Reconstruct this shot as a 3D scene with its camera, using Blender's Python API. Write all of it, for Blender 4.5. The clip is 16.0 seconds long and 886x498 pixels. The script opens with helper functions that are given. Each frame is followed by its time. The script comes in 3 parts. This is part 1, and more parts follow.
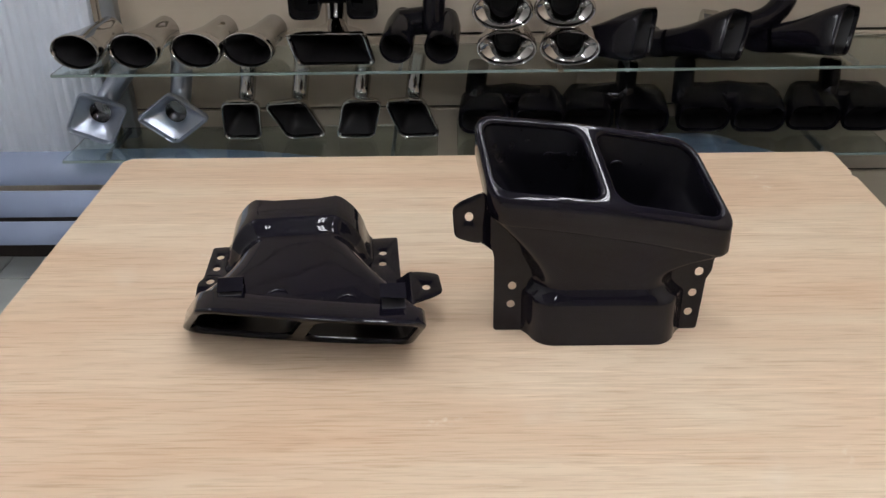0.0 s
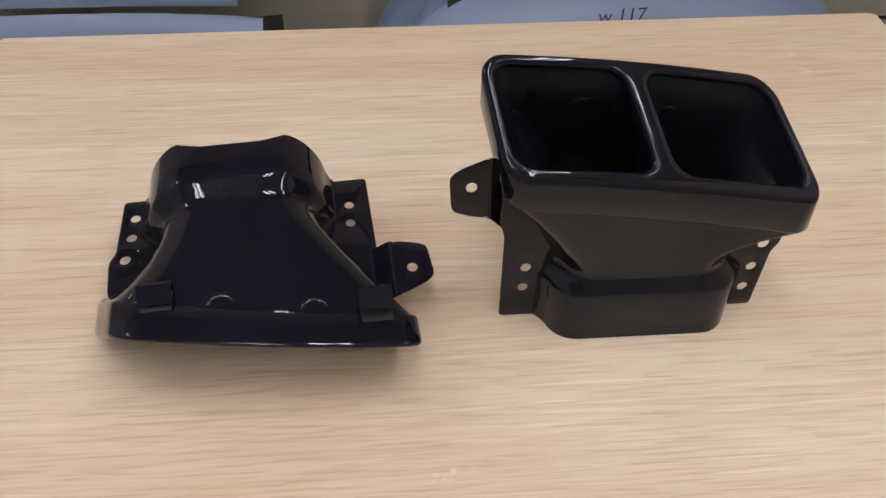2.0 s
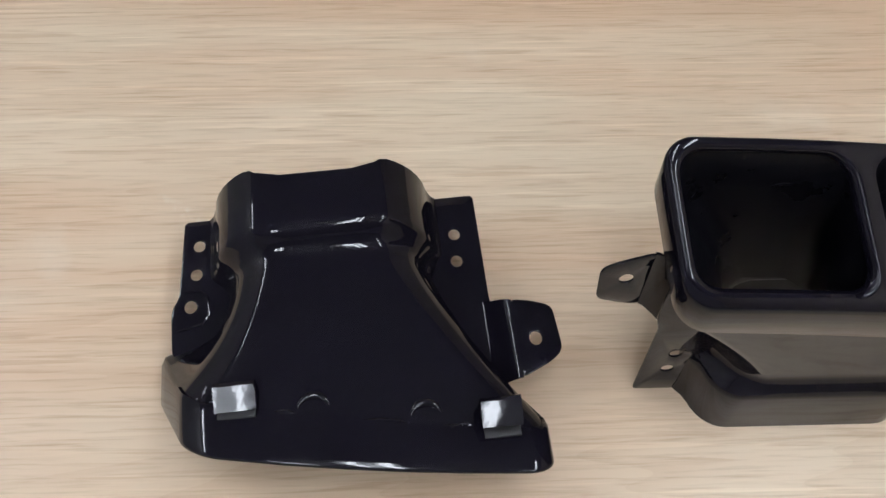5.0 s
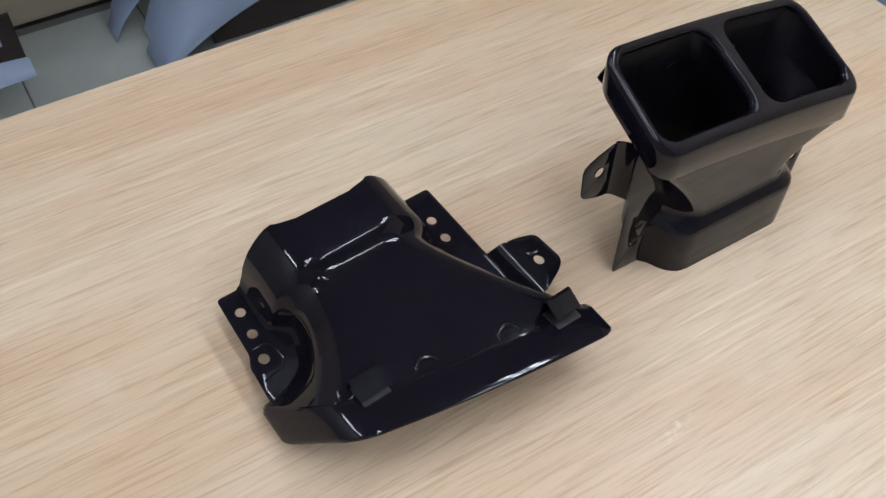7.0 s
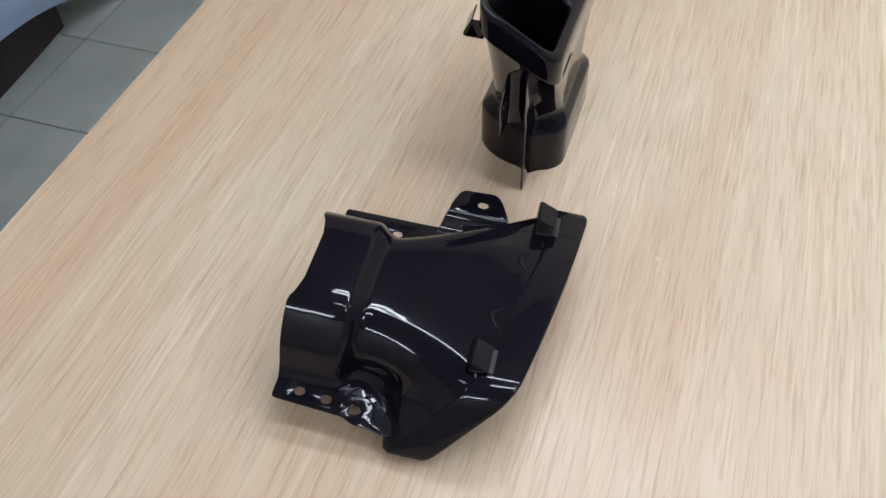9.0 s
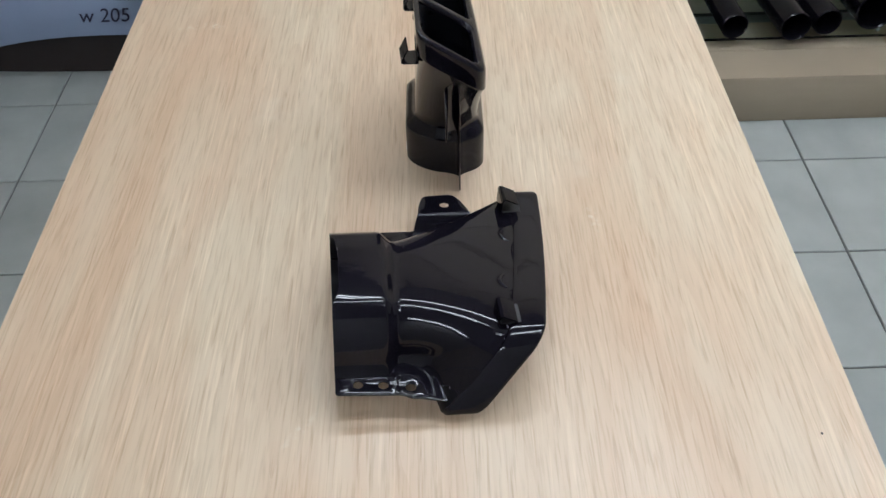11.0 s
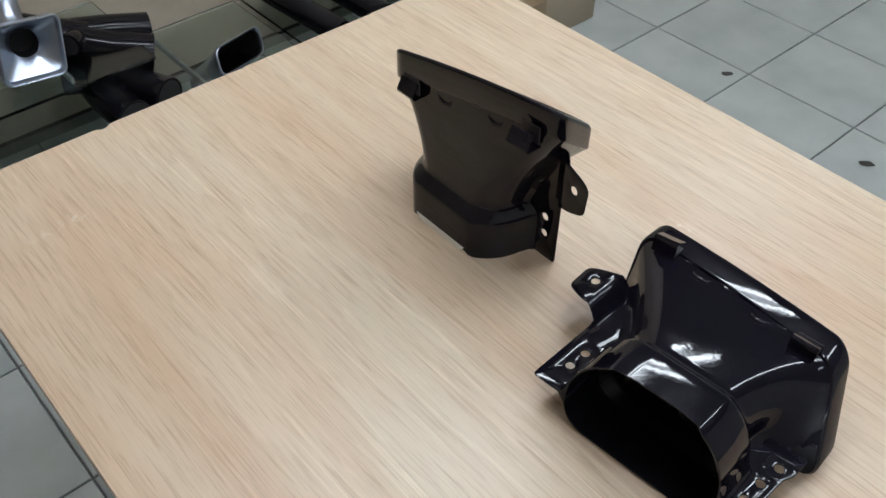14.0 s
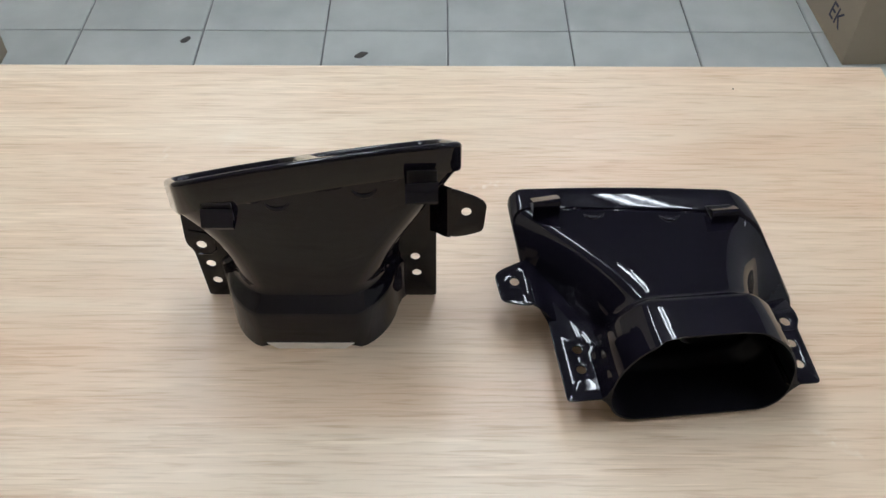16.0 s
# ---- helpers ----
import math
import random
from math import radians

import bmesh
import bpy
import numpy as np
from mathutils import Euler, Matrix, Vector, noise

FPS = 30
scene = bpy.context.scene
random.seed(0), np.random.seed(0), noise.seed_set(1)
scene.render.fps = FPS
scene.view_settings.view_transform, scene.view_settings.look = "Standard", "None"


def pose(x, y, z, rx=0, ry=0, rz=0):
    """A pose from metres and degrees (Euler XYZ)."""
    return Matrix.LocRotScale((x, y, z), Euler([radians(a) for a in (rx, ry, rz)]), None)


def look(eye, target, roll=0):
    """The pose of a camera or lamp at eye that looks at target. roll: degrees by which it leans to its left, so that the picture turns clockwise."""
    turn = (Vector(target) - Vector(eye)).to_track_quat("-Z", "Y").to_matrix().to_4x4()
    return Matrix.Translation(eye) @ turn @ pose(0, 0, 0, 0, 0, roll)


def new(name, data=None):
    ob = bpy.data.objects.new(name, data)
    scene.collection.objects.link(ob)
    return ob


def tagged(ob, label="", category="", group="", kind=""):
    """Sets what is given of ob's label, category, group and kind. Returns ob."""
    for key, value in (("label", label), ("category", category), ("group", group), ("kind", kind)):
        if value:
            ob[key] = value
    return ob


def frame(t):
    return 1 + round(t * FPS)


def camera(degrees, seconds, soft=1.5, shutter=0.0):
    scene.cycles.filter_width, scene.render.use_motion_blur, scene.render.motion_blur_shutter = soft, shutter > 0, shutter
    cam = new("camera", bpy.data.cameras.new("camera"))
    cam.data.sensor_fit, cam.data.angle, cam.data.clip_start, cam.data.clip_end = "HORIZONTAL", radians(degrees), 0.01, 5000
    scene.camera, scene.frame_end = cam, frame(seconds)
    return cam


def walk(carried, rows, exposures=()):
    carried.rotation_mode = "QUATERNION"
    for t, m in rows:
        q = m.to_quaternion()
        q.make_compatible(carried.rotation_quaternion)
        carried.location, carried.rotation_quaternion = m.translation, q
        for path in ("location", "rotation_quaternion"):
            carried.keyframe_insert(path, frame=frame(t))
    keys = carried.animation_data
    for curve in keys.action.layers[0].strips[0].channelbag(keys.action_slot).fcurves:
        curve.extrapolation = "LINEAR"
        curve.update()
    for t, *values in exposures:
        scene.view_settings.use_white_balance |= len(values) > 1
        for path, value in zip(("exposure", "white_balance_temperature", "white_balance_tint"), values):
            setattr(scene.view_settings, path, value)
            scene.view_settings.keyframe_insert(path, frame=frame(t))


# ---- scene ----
cam = camera(52.0, 16.0)
PATH = [
    (0, (0.586, 0.361, 1.282), (0.563, 2.121, 0.332), -0.9),
    (0.5, (0.583, 0.362, 1.286), (0.562, 2.104, 0.304), -0.8),
    (1, (0.575, 0.428, 1.285), (0.571, 2.098, 0.185), -0.5),
    (1.5, (0.554, 0.57, 1.292), (0.574, 2.136, 0.049), -0.7),
    (2, (0.536, 0.656, 1.308), (0.661, 2.11, -0.06), 0.8),
    (2.5, (0.555, 0.699, 1.326), (0.741, 2.041, -0.145), 2.3),
    (3, (0.622, 0.754, 1.353), (0.676, 2.04, -0.177), 0.3),
    (3.5, (0.684, 0.789, 1.361), (0.638, 2.029, -0.208), -0.8),
    (4, (0.706, 0.826, 1.355), (0.613, 2.021, -0.246), -1.8),
    (4.5, (0.63, 0.866, 1.348), (0.567, 2.019, -0.285), -0.9),
    (5, (0.477, 0.905, 1.339), (0.536, 1.989, -0.341), 1.6),
    (5.2, (0.428, 0.908, 1.338), (0.575, 1.972, -0.348), 3.5),
    (7.5, (0.146, 0.803, 1.393), (1.021, 1.809, -0.097), -1.2),
    (8, (0.042, 0.914, 1.394), (1.105, 1.718, -0.097), -2.0),
    (8.5, (0.012, 0.973, 1.395), (1.172, 1.594, -0.109), -2.0),
    (10.8, (-0.19, 1.186, 1.455), (1.258, 1.182, 0.074), -1.7),
    (11, (-0.192, 1.188, 1.451), (1.243, 1.188, 0.058), -1.6),
    (11.5, (-0.204, 1.228, 1.439), (1.226, 1.212, 0.041), -0.9),
    (12, (-0.193, 1.306, 1.436), (1.244, 1.225, 0.047), 0.0),
    (12.5, (-0.059, 1.4, 1.428), (1.352, 1.161, 0.033), 1.2),
    (13, (0.048, 1.453, 1.441), (1.399, 1.022, 0.034), 0.8),
    (13.5, (0.11, 1.548, 1.432), (1.362, 0.881, 0.022), 0.6),
    (14, (0.196, 1.706, 1.437), (1.263, 0.76, 0.038), 0.6),
    (14.5, (0.274, 1.77, 1.423), (1.149, 0.657, 0.01), 1.4),
    (15, (0.411, 1.708, 1.398), (1.014, 0.472, -0.055), 0.7),
    (15.5, (0.489, 1.692, 1.409), (0.767, 0.377, -0.073), 0.0),
    (16, (0.626, 1.717, 1.413), (0.614, 0.364, -0.059), 0.5),
]
EXPOSURES = [(0, 0.0, 6500, 15), (2, 0.0, 6450, 16), (3.2, 0.0, 6300, 13), (5, 0.0, 6150, 12), (7.5, 0.0, 6060, 11), (11, -0.02, 5970, 9), (11.8, -0.03, 5980, 9), (12.5, -0.10, 6000, 9), (13.5, -0.12, 6020, 8), (14.1, -0.07, 6100, 9), (14.6, 0.0, 6080, 10), (16, 0.0, 6050, 10)]
walk(cam, [(t, look(eye, target, roll)) for t, eye, target, roll in PATH], EXPOSURES)


# ---- light ----
world = bpy.data.worlds.new("world")
world.use_nodes = True
scene.world = world
world.node_tree.nodes["Background"].inputs["Color"].default_value = (0.6, 0.7, 0.85, 1)
world.node_tree.nodes["Background"].inputs["Strength"].default_value = 0.05
TUBE_POWER = 45.5


# ---- materials ----
def node_mat(name):
    m = bpy.data.materials.new(name)
    m.use_nodes = True
    return m, m.node_tree.nodes, m.node_tree.links, m.node_tree.nodes["Principled BSDF"]


def paint(name, colour, rough=0.5, metal=0.0, vary=0.12, scale=30.0, bump=0.1, coat=0.0, fine=400.0, stretch=(1, 1, 1), ior=1.5):
    """Colour with two scales of variation, uneven gloss and a fine relief."""
    m, n, l, b = node_mat(name)
    co = n.new("ShaderNodeTexCoord")
    mp = n.new("ShaderNodeMapping")
    mp.inputs["Scale"].default_value = stretch
    l.new(co.outputs["Object"], mp.inputs["Vector"])
    t1 = n.new("ShaderNodeTexNoise")
    t1.inputs["Scale"].default_value, t1.inputs["Detail"].default_value = scale, 5
    t2 = n.new("ShaderNodeTexNoise")
    t2.inputs["Scale"].default_value, t2.inputs["Detail"].default_value = fine, 3
    l.new(mp.outputs["Vector"], t1.inputs["Vector"]), l.new(mp.outputs["Vector"], t2.inputs["Vector"])
    mix = n.new("ShaderNodeMix")
    mix.data_type = "RGBA"
    mix.inputs["A"].default_value = (*[c * (1 - vary) for c in colour], 1)
    mix.inputs["B"].default_value = (*[min(1, c * (1 + vary)) for c in colour], 1)
    l.new(t1.outputs["Fac"], mix.inputs["Factor"])
    l.new(mix.outputs["Result"], b.inputs["Base Color"])
    mr = n.new("ShaderNodeMapRange")
    mr.inputs["To Min"].default_value, mr.inputs["To Max"].default_value = rough * 0.75, min(1, rough * 1.25)
    l.new(t1.outputs["Fac"], mr.inputs["Value"]), l.new(mr.outputs["Result"], b.inputs["Roughness"])
    b.inputs["Metallic"].default_value = metal
    b.inputs["IOR"].default_value = ior
    b.inputs["Coat Weight"].default_value = coat
    b.inputs["Coat Roughness"].default_value = 0.03
    bp = n.new("ShaderNodeBump")
    bp.inputs["Strength"].default_value, bp.inputs["Distance"].default_value = bump, 0.0004
    l.new(t2.outputs["Fac"], bp.inputs["Height"]), l.new(bp.outputs["Normal"], b.inputs["Normal"])
    return m


TOP_Z = 0.75


def beech():
    """Light beech laminate: long streaks along x, short dark flecks, pale scuffs."""
    m, n, l, b = node_mat("beech_laminate")
    co = n.new("ShaderNodeTexCoord")

    def streak(sx, sy, detail, dist=0.0):
        mp = n.new("ShaderNodeMapping")
        mp.inputs["Scale"].default_value = (sx, sy, 1)
        l.new(co.outputs["Object"], mp.inputs["Vector"])
        t = n.new("ShaderNodeTexNoise")
        t.inputs["Scale"].default_value, t.inputs["Detail"].default_value, t.inputs["Distortion"].default_value = 1, detail, dist
        l.new(mp.outputs["Vector"], t.inputs["Vector"])
        return t.outputs["Fac"]

    def ramp(src, a, ca, c, cc):
        r = n.new("ShaderNodeValToRGB")
        r.color_ramp.elements[0].position, r.color_ramp.elements[0].color = a, ca
        r.color_ramp.elements[1].position, r.color_ramp.elements[1].color = c, cc
        l.new(src, r.inputs["Fac"])
        return r.outputs["Color"]

    def mixed(kind, f, a, c):
        x = n.new("ShaderNodeMix")
        x.data_type, x.blend_type = "RGBA", kind
        if isinstance(f, float):
            x.inputs["Factor"].default_value = f
        else:
            l.new(f, x.inputs["Factor"])
        l.new(a, x.inputs["A"]), l.new(c, x.inputs["B"])
        return x.outputs["Result"]

    broad = ramp(streak(1.3, 9, 5, 0.9), 0.32, (0.645, 0.462, 0.314, 1), 0.68, (0.718, 0.588, 0.436, 1))
    mid = ramp(streak(2.5, 42, 5, 0.7), 0.35, (0.87, 0.825, 0.78, 1), 0.62, (1.02, 1.02, 1.01, 1))
    fleck = ramp(streak(20, 420, 3), 0.32, (0.82, 0.79, 0.74, 1), 0.48, (1, 1, 1, 1))
    c = mixed("MULTIPLY", 0.25, broad, mid)
    line = ramp(streak(13, 300, 3, 0.6), 0.33, (0.80, 0.71, 0.62, 1), 0.46, (1.02, 1.02, 1.02, 1))
    c = mixed("MULTIPLY", 0.60, c, line)
    c = mixed("MULTIPLY", 0.70, c, fleck)
    # growth rings: stepped contours of a long soft field
    ring = n.new("ShaderNodeMath")
    ring.operation, ring.inputs[1].default_value = "MULTIPLY", 30.0
    l.new(streak(0.4, 9, 2, 0.12), ring.inputs[0])
    saw = n.new("ShaderNodeMath")
    saw.operation = "FRACT"
    l.new(ring.outputs["Value"], saw.inputs[0])
    c = mixed("MULTIPLY", 0.30, c, ramp(saw.outputs["Value"], 0.0, (0.86, 0.795, 0.735, 1), 0.42, (1.03, 1.035, 1.04, 1)))
    # thin pale pores, thicker in some bands than in others
    pore = ramp(streak(6, 240, 2, 0.8), 0.57, (1, 1, 1, 1), 0.64, (1.11, 1.13, 1.155, 1))
    band = ramp(streak(1.5, 7, 3, 0.5), 0.40, (0.12, 0.12, 0.12, 1), 0.60, (1, 1, 1, 1))
    c = mixed("MULTIPLY", band, c, pore)
    patch = n.new("ShaderNodeTexNoise")
    patch.inputs["Scale"].default_value, patch.inputs["Detail"].default_value = 5, 6
    l.new(co.outputs["Object"], patch.inputs["Vector"])
    c = mixed("MULTIPLY", 1.0, c, ramp(patch.outputs["Fac"], 0.35, (1.012, 0.996, 0.99, 1), 0.65, (0.992, 1.005, 1.008, 1)))
    scuff = n.new("ShaderNodeTexNoise")
    scuff.inputs["Scale"].default_value, scuff.inputs["Detail"].default_value = 9, 9
    l.new(co.outputs["Object"], scuff.inputs["Vector"])
    sf = ramp(scuff.outputs["Fac"], 0.66, (0, 0, 0, 1), 0.82, (0.45, 0.45, 0.45, 1))
    white = n.new("ShaderNodeRGB")
    white.outputs[0].default_value = (0.78, 0.70, 0.58, 1)
    c = mixed("MIX", sf, c, white.outputs[0])
    for sx, sy, ax, ay in ((0.400, 0.297, 0.030, 0.012), (0.395, 0.335, 0.022, 0.008), (-0.05, -0.21, 0.028, 0.008), (0.30, -0.26, 0.020, 0.006), (-0.33, 0.10, 0.03, 0.006)):
        mp = n.new("ShaderNodeMapping")
        mp.vector_type = "TEXTURE"
        mp.inputs["Location"].default_value, mp.inputs["Scale"].default_value = (sx, sy, TOP_Z), (ax, ay, 0.05)
        mp.inputs["Rotation"].default_value = (0, 0, 0.35 + 3 * sx)
        l.new(co.outputs["Object"], mp.inputs["Vector"])
        ln = n.new("ShaderNodeVectorMath")
        ln.operation = "LENGTH"
        l.new(mp.outputs["Vector"], ln.inputs[0])
        fall = n.new("ShaderNodeMapRange")
        fall.inputs["From Min"].default_value, fall.inputs["From Max"].default_value = 1.0, 0.2
        fall.inputs["To Max"].default_value = 0.6
        l.new(ln.outputs["Value"], fall.inputs["Value"])
        ml = n.new("ShaderNodeMath")
        ml.operation = "MULTIPLY"
        sp = n.new("ShaderNodeTexNoise")
        sp.inputs["Scale"].default_value, sp.inputs["Detail"].default_value = 140, 4
        l.new(co.outputs["Object"], sp.inputs["Vector"])
        l.new(fall.outputs["Result"], ml.inputs[0]), l.new(ramp(sp.outputs["Fac"], 0.48, (0, 0, 0, 1), 0.62, (1, 1, 1, 1)), ml.inputs[1])
        c = mixed("MIX", ml.outputs["Value"], c, white.outputs[0])
    l.new(c, b.inputs["Base Color"])
    rg = ramp(scuff.outputs["Fac"], 0.3, (0.30, 0.30, 0.30, 1), 0.75, (0.43, 0.43, 0.43, 1))
    l.new(rg, b.inputs["Roughness"])
    b.inputs["Specular IOR Level"].default_value = 0.7
    bp = n.new("ShaderNodeBump")
    bp.inputs["Strength"].default_value, bp.inputs["Distance"].default_value = 0.12, 0.0003
    l.new(streak(26, 520, 3), bp.inputs["Height"]), l.new(bp.outputs["Normal"], b.inputs["Normal"])
    return m


def tile_mat():
    m, n, l, b = node_mat("floor_tile")
    co, oi = n.new("ShaderNodeTexCoord"), n.new("ShaderNodeObjectInfo")
    add = n.new("ShaderNodeVectorMath")
    add.operation = "ADD"
    l.new(co.outputs["Object"], add.inputs[0]), l.new(oi.outputs["Random"], add.inputs[1])
    t = n.new("ShaderNodeTexNoise")
    t.inputs["Scale"].default_value, t.inputs["Detail"].default_value = 7, 8
    l.new(add.outputs["Vector"], t.inputs["Vector"])
    r = n.new("ShaderNodeValToRGB")
    r.color_ramp.elements[0].position, r.color_ramp.elements[0].color = 0.3, (0.370, 0.392, 0.378, 1)
    r.color_ramp.elements[1].position, r.color_ramp.elements[1].color = 0.7, (0.462, 0.488, 0.470, 1)
    l.new(t.outputs["Fac"], r.inputs["Fac"])
    hv = n.new("ShaderNodeHueSaturation")
    mr = n.new("ShaderNodeMapRange")
    mr.inputs["To Min"].default_value, mr.inputs["To Max"].default_value = 0.94, 1.05
    l.new(oi.outputs["Random"], mr.inputs["Value"]), l.new(mr.outputs["Result"], hv.inputs["Value"])
    l.new(r.outputs["Color"], hv.inputs["Color"]), l.new(hv.outputs["Color"], b.inputs["Base Color"])
    b.inputs["Roughness"].default_value = 0.32
    return m


def glass_mat():
    m, n, l, b = node_mat("shelf_glass")
    b.inputs["Base Color"].default_value = (0.86, 0.95, 0.92, 1)
    b.inputs["Roughness"].default_value = 0.02
    b.inputs["Transmission Weight"].default_value = 1.0
    b.inputs["IOR"].default_value = 1.45
    return m


def tube_mat():
    m = bpy.data.materials.new("fluorescent_tube")
    m.use_nodes = True
    n, l = m.node_tree.nodes, m.node_tree.links
    n.clear()
    e, o = n.new("ShaderNodeEmission"), n.new("ShaderNodeOutputMaterial")
    e.inputs["Color"].default_value, e.inputs["Strength"].default_value = (0.93, 0.97, 1.0, 1), TUBE_POWER
    l.new(e.outputs[0], o.inputs[0])
    return m


BEECH, TILE, GLASS, TUBE = beech(), tile_mat(), glass_mat(), tube_mat()
BLACK = paint("gloss_black_enamel", (0.0058, 0.0050, 0.0088), 0.045, 0.0, 0.2, 25, 0.28, 0.0, 40, ior=1.345)
INSIDE = paint("dark_painted_inside", (0.0040, 0.0038, 0.0055), 0.30, 0.0, 0.3, 40, 0.1, ior=1.28)
SATIN_BLACK = paint("satin_black_paint", (0.0055, 0.005, 0.0075), 0.13, 0.0, 0.2, 25, 0.05, ior=1.32)
CHROME = paint("polished_steel", (0.50, 0.485, 0.475), 0.07, 1.0, 0.06, 20, 0.02)
BRUSHED = paint("brushed_steel", (0.50, 0.55, 0.65), 0.30, 1.0, 0.08, 40, 0.1)
# near-black that paints in the shade inside bores and slots
HOLE_SHADE = paint("hole_shade", (0.009, 0.008, 0.009), 0.5, 0.0, 0.3, 60, 0.2)
SLAT = paint("slatwall_veneer", (0.55, 0.465, 0.36), 0.45, 0.0, 0.14, 3, 0.1, 0, 200, (0.4, 3, 8))
# near-black for the shade in the slat grooves; also colours the dirt crumbs
GROOVE_SHADE_DIRT = paint("groove_shade_dirt", (0.05, 0.045, 0.04), 0.8)
GROUT = paint("tile_grout", (0.17, 0.17, 0.165), 0.9, 0, 0.25, 15, 0.4)
WHITE = paint("white_enamel", (0.78, 0.79, 0.80), 0.35, 0, 0.03, 6, 0.03)
WALL = paint("wall_paint", (0.50, 0.49, 0.47), 0.8, 0, 0.05, 4, 0.2)
CEIL = paint("ceiling_paint", (0.34, 0.34, 0.34), 0.9, 0, 0.04, 4, 0.2)
PLASTIC = paint("blue_grey_plastic", (0.275, 0.335, 0.475), 0.40, 0, 0.10, 4, 0.05)
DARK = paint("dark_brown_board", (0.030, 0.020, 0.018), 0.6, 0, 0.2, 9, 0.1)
CARD = paint("cardboard", (0.34, 0.275, 0.20), 0.7, 0, 0.10, 8, 0.3, 0, 250, (1, 1, 5))
TAPE = paint("brown_tape", (0.27, 0.19, 0.11), 0.35, 0, 0.08, 12, 0.05)
INK = paint("marker_ink", (0.02, 0.02, 0.05), 0.6)
STEEL = paint("grey_steel_upright", (0.33, 0.34, 0.35), 0.35, 0.6, 0.08, 15, 0.05)
# pale colour for the light under the inlet edge
GAP_LIGHT = paint("pale_gap_light", (0.86, 0.84, 0.80), 0.5, 0.2, 0.1, 60, 0.1)
# white enamel with bluish daylight worked into its colour
RADIATOR_DAYLIT = paint("daylit_white_enamel", (0.80, 0.86, 0.95), 0.35, 0, 0.03, 6, 0.03)
DARK_CHROME = paint("dark_chrome", (0.30, 0.30, 0.32), 0.10, 1.0, 0.08, 20, 0.02)
GLASS_EDGE = paint("ground_glass_edge", (0.24, 0.31, 0.29), 0.35, 0, 0.15, 20, 0.05)


# ---- mesh helpers ----
def part(name, bm, material, parent=None, label="", smooth=True, at=None):
    bmesh.ops.recalc_face_normals(bm, faces=bm.faces)
    me = bpy.data.meshes.new(name)
    bm.to_mesh(me)
    bm.free()
    for mat in (material if isinstance(material, (list, tuple)) else [material]):
        me.materials.append(mat)
    if smooth:
        me.shade_smooth()
        me.set_sharp_from_angle(angle=radians(38))
    ob = new(name, me)
    if parent:
        ob.parent = parent
    if at is not None:
        ob.matrix_basis = at
    if label:
        tagged(ob, label)
    return ob


def thing(name, label, category, at=None, group="", kind=""):
    ob = new(name)
    ob.empty_display_size = 0.05
    if at is not None:
        ob.matrix_basis = at
    return tagged(ob, label, category, group, kind)


def box_bm(x0, x1, y0, y1, z0, z1, bevel=0.0, seg=2):
    bm = bmesh.new()
    v = [bm.verts.new((x, y, z)) for x in (x0, x1) for y in (y0, y1) for z in (z0, z1)]
    for f in ((0, 1, 3, 2), (4, 6, 7, 5), (0, 4, 5, 1), (2, 3, 7, 6), (0, 2, 6, 4), (1, 5, 7, 3)):
        bm.faces.new([v[i] for i in f])
    if bevel:
        bmesh.ops.bevel(bm, geom=bm.edges[:], offset=bevel, segments=seg, affect="EDGES", profile=0.5)
    return bm


def loft(bm, rings, cap0=False, cap1=False):
    rows = [[bm.verts.new(p) for p in r] for r in rings]
    n = len(rows[0])
    for a, b in zip(rows, rows[1:]):
        for i in range(n):
            bm.faces.new((a[i], a[(i + 1) % n], b[(i + 1) % n], b[i]))
    if cap0:
        bm.faces.new(rows[0])
    if cap1:
        bm.faces.new(rows[-1])
    return rows


def tube_bm(path, radius, n=16, caps=True, bm=None):
    """A round tube along a list of points; radius is one number or one a point."""
    bm = bm or bmesh.new()
    rings = []
    pts = [Vector(p) for p in path]
    rad = radius if isinstance(radius, (list, tuple)) else [radius] * len(pts)
    for i, p in enumerate(pts):
        d = (pts[min(i + 1, len(pts) - 1)] - pts[max(i - 1, 0)]).normalized()
        q = d.to_track_quat("Z", "Y")
        rings.append([p + q @ Vector((rad[i] * math.cos(2 * math.pi * k / n), rad[i] * math.sin(2 * math.pi * k / n), 0)) for k in range(n)])
    loft(bm, rings, caps, caps)
    return bm


def rounded(a0, a1, b0, b1, ra, rb, rc=None, rd=None, k=10, e=4, facet=2.0):
    """A rounded rectangle in the plane, counter-clockwise; ra, rb: corner radii at b0; rc, rd: at b1; facet below 2 puts a crease where the corners at b1 meet the flat."""
    rc, rd = rc or ra, rd or rb
    cs = (((a0 + ra, b0 + rb), ra, rb, 180), ((a1 - ra, b0 + rb), ra, rb, 270), ((a1 - rc, b1 - rd), rc, rd, 0), ((a0 + rc, b1 - rd), rc, rd, 90))
    out = []
    for i, ((ca, cb), x, y, start) in enumerate(cs):
        arc = []
        for j in range(k):
            c, sn = math.cos(radians(start + 90 * j / (k - 1))), math.sin(radians(start + 90 * j / (k - 1)))
            if i > 1:
                c = math.copysign(abs(c) ** (2 / facet), c)
            arc.append((ca + x * c, cb + y * sn))
        out += arc
        (na, nb), nx, ny, ns = cs[(i + 1) % 4]
        end = (na + nx * math.cos(radians(ns)), nb + ny * math.sin(radians(ns)))
        for j in range(1, e + 1):
            f = j / (e + 1)
            out.append((arc[-1][0] * (1 - f) + end[0] * f, arc[-1][1] * (1 - f) + end[1] * f))
    return out


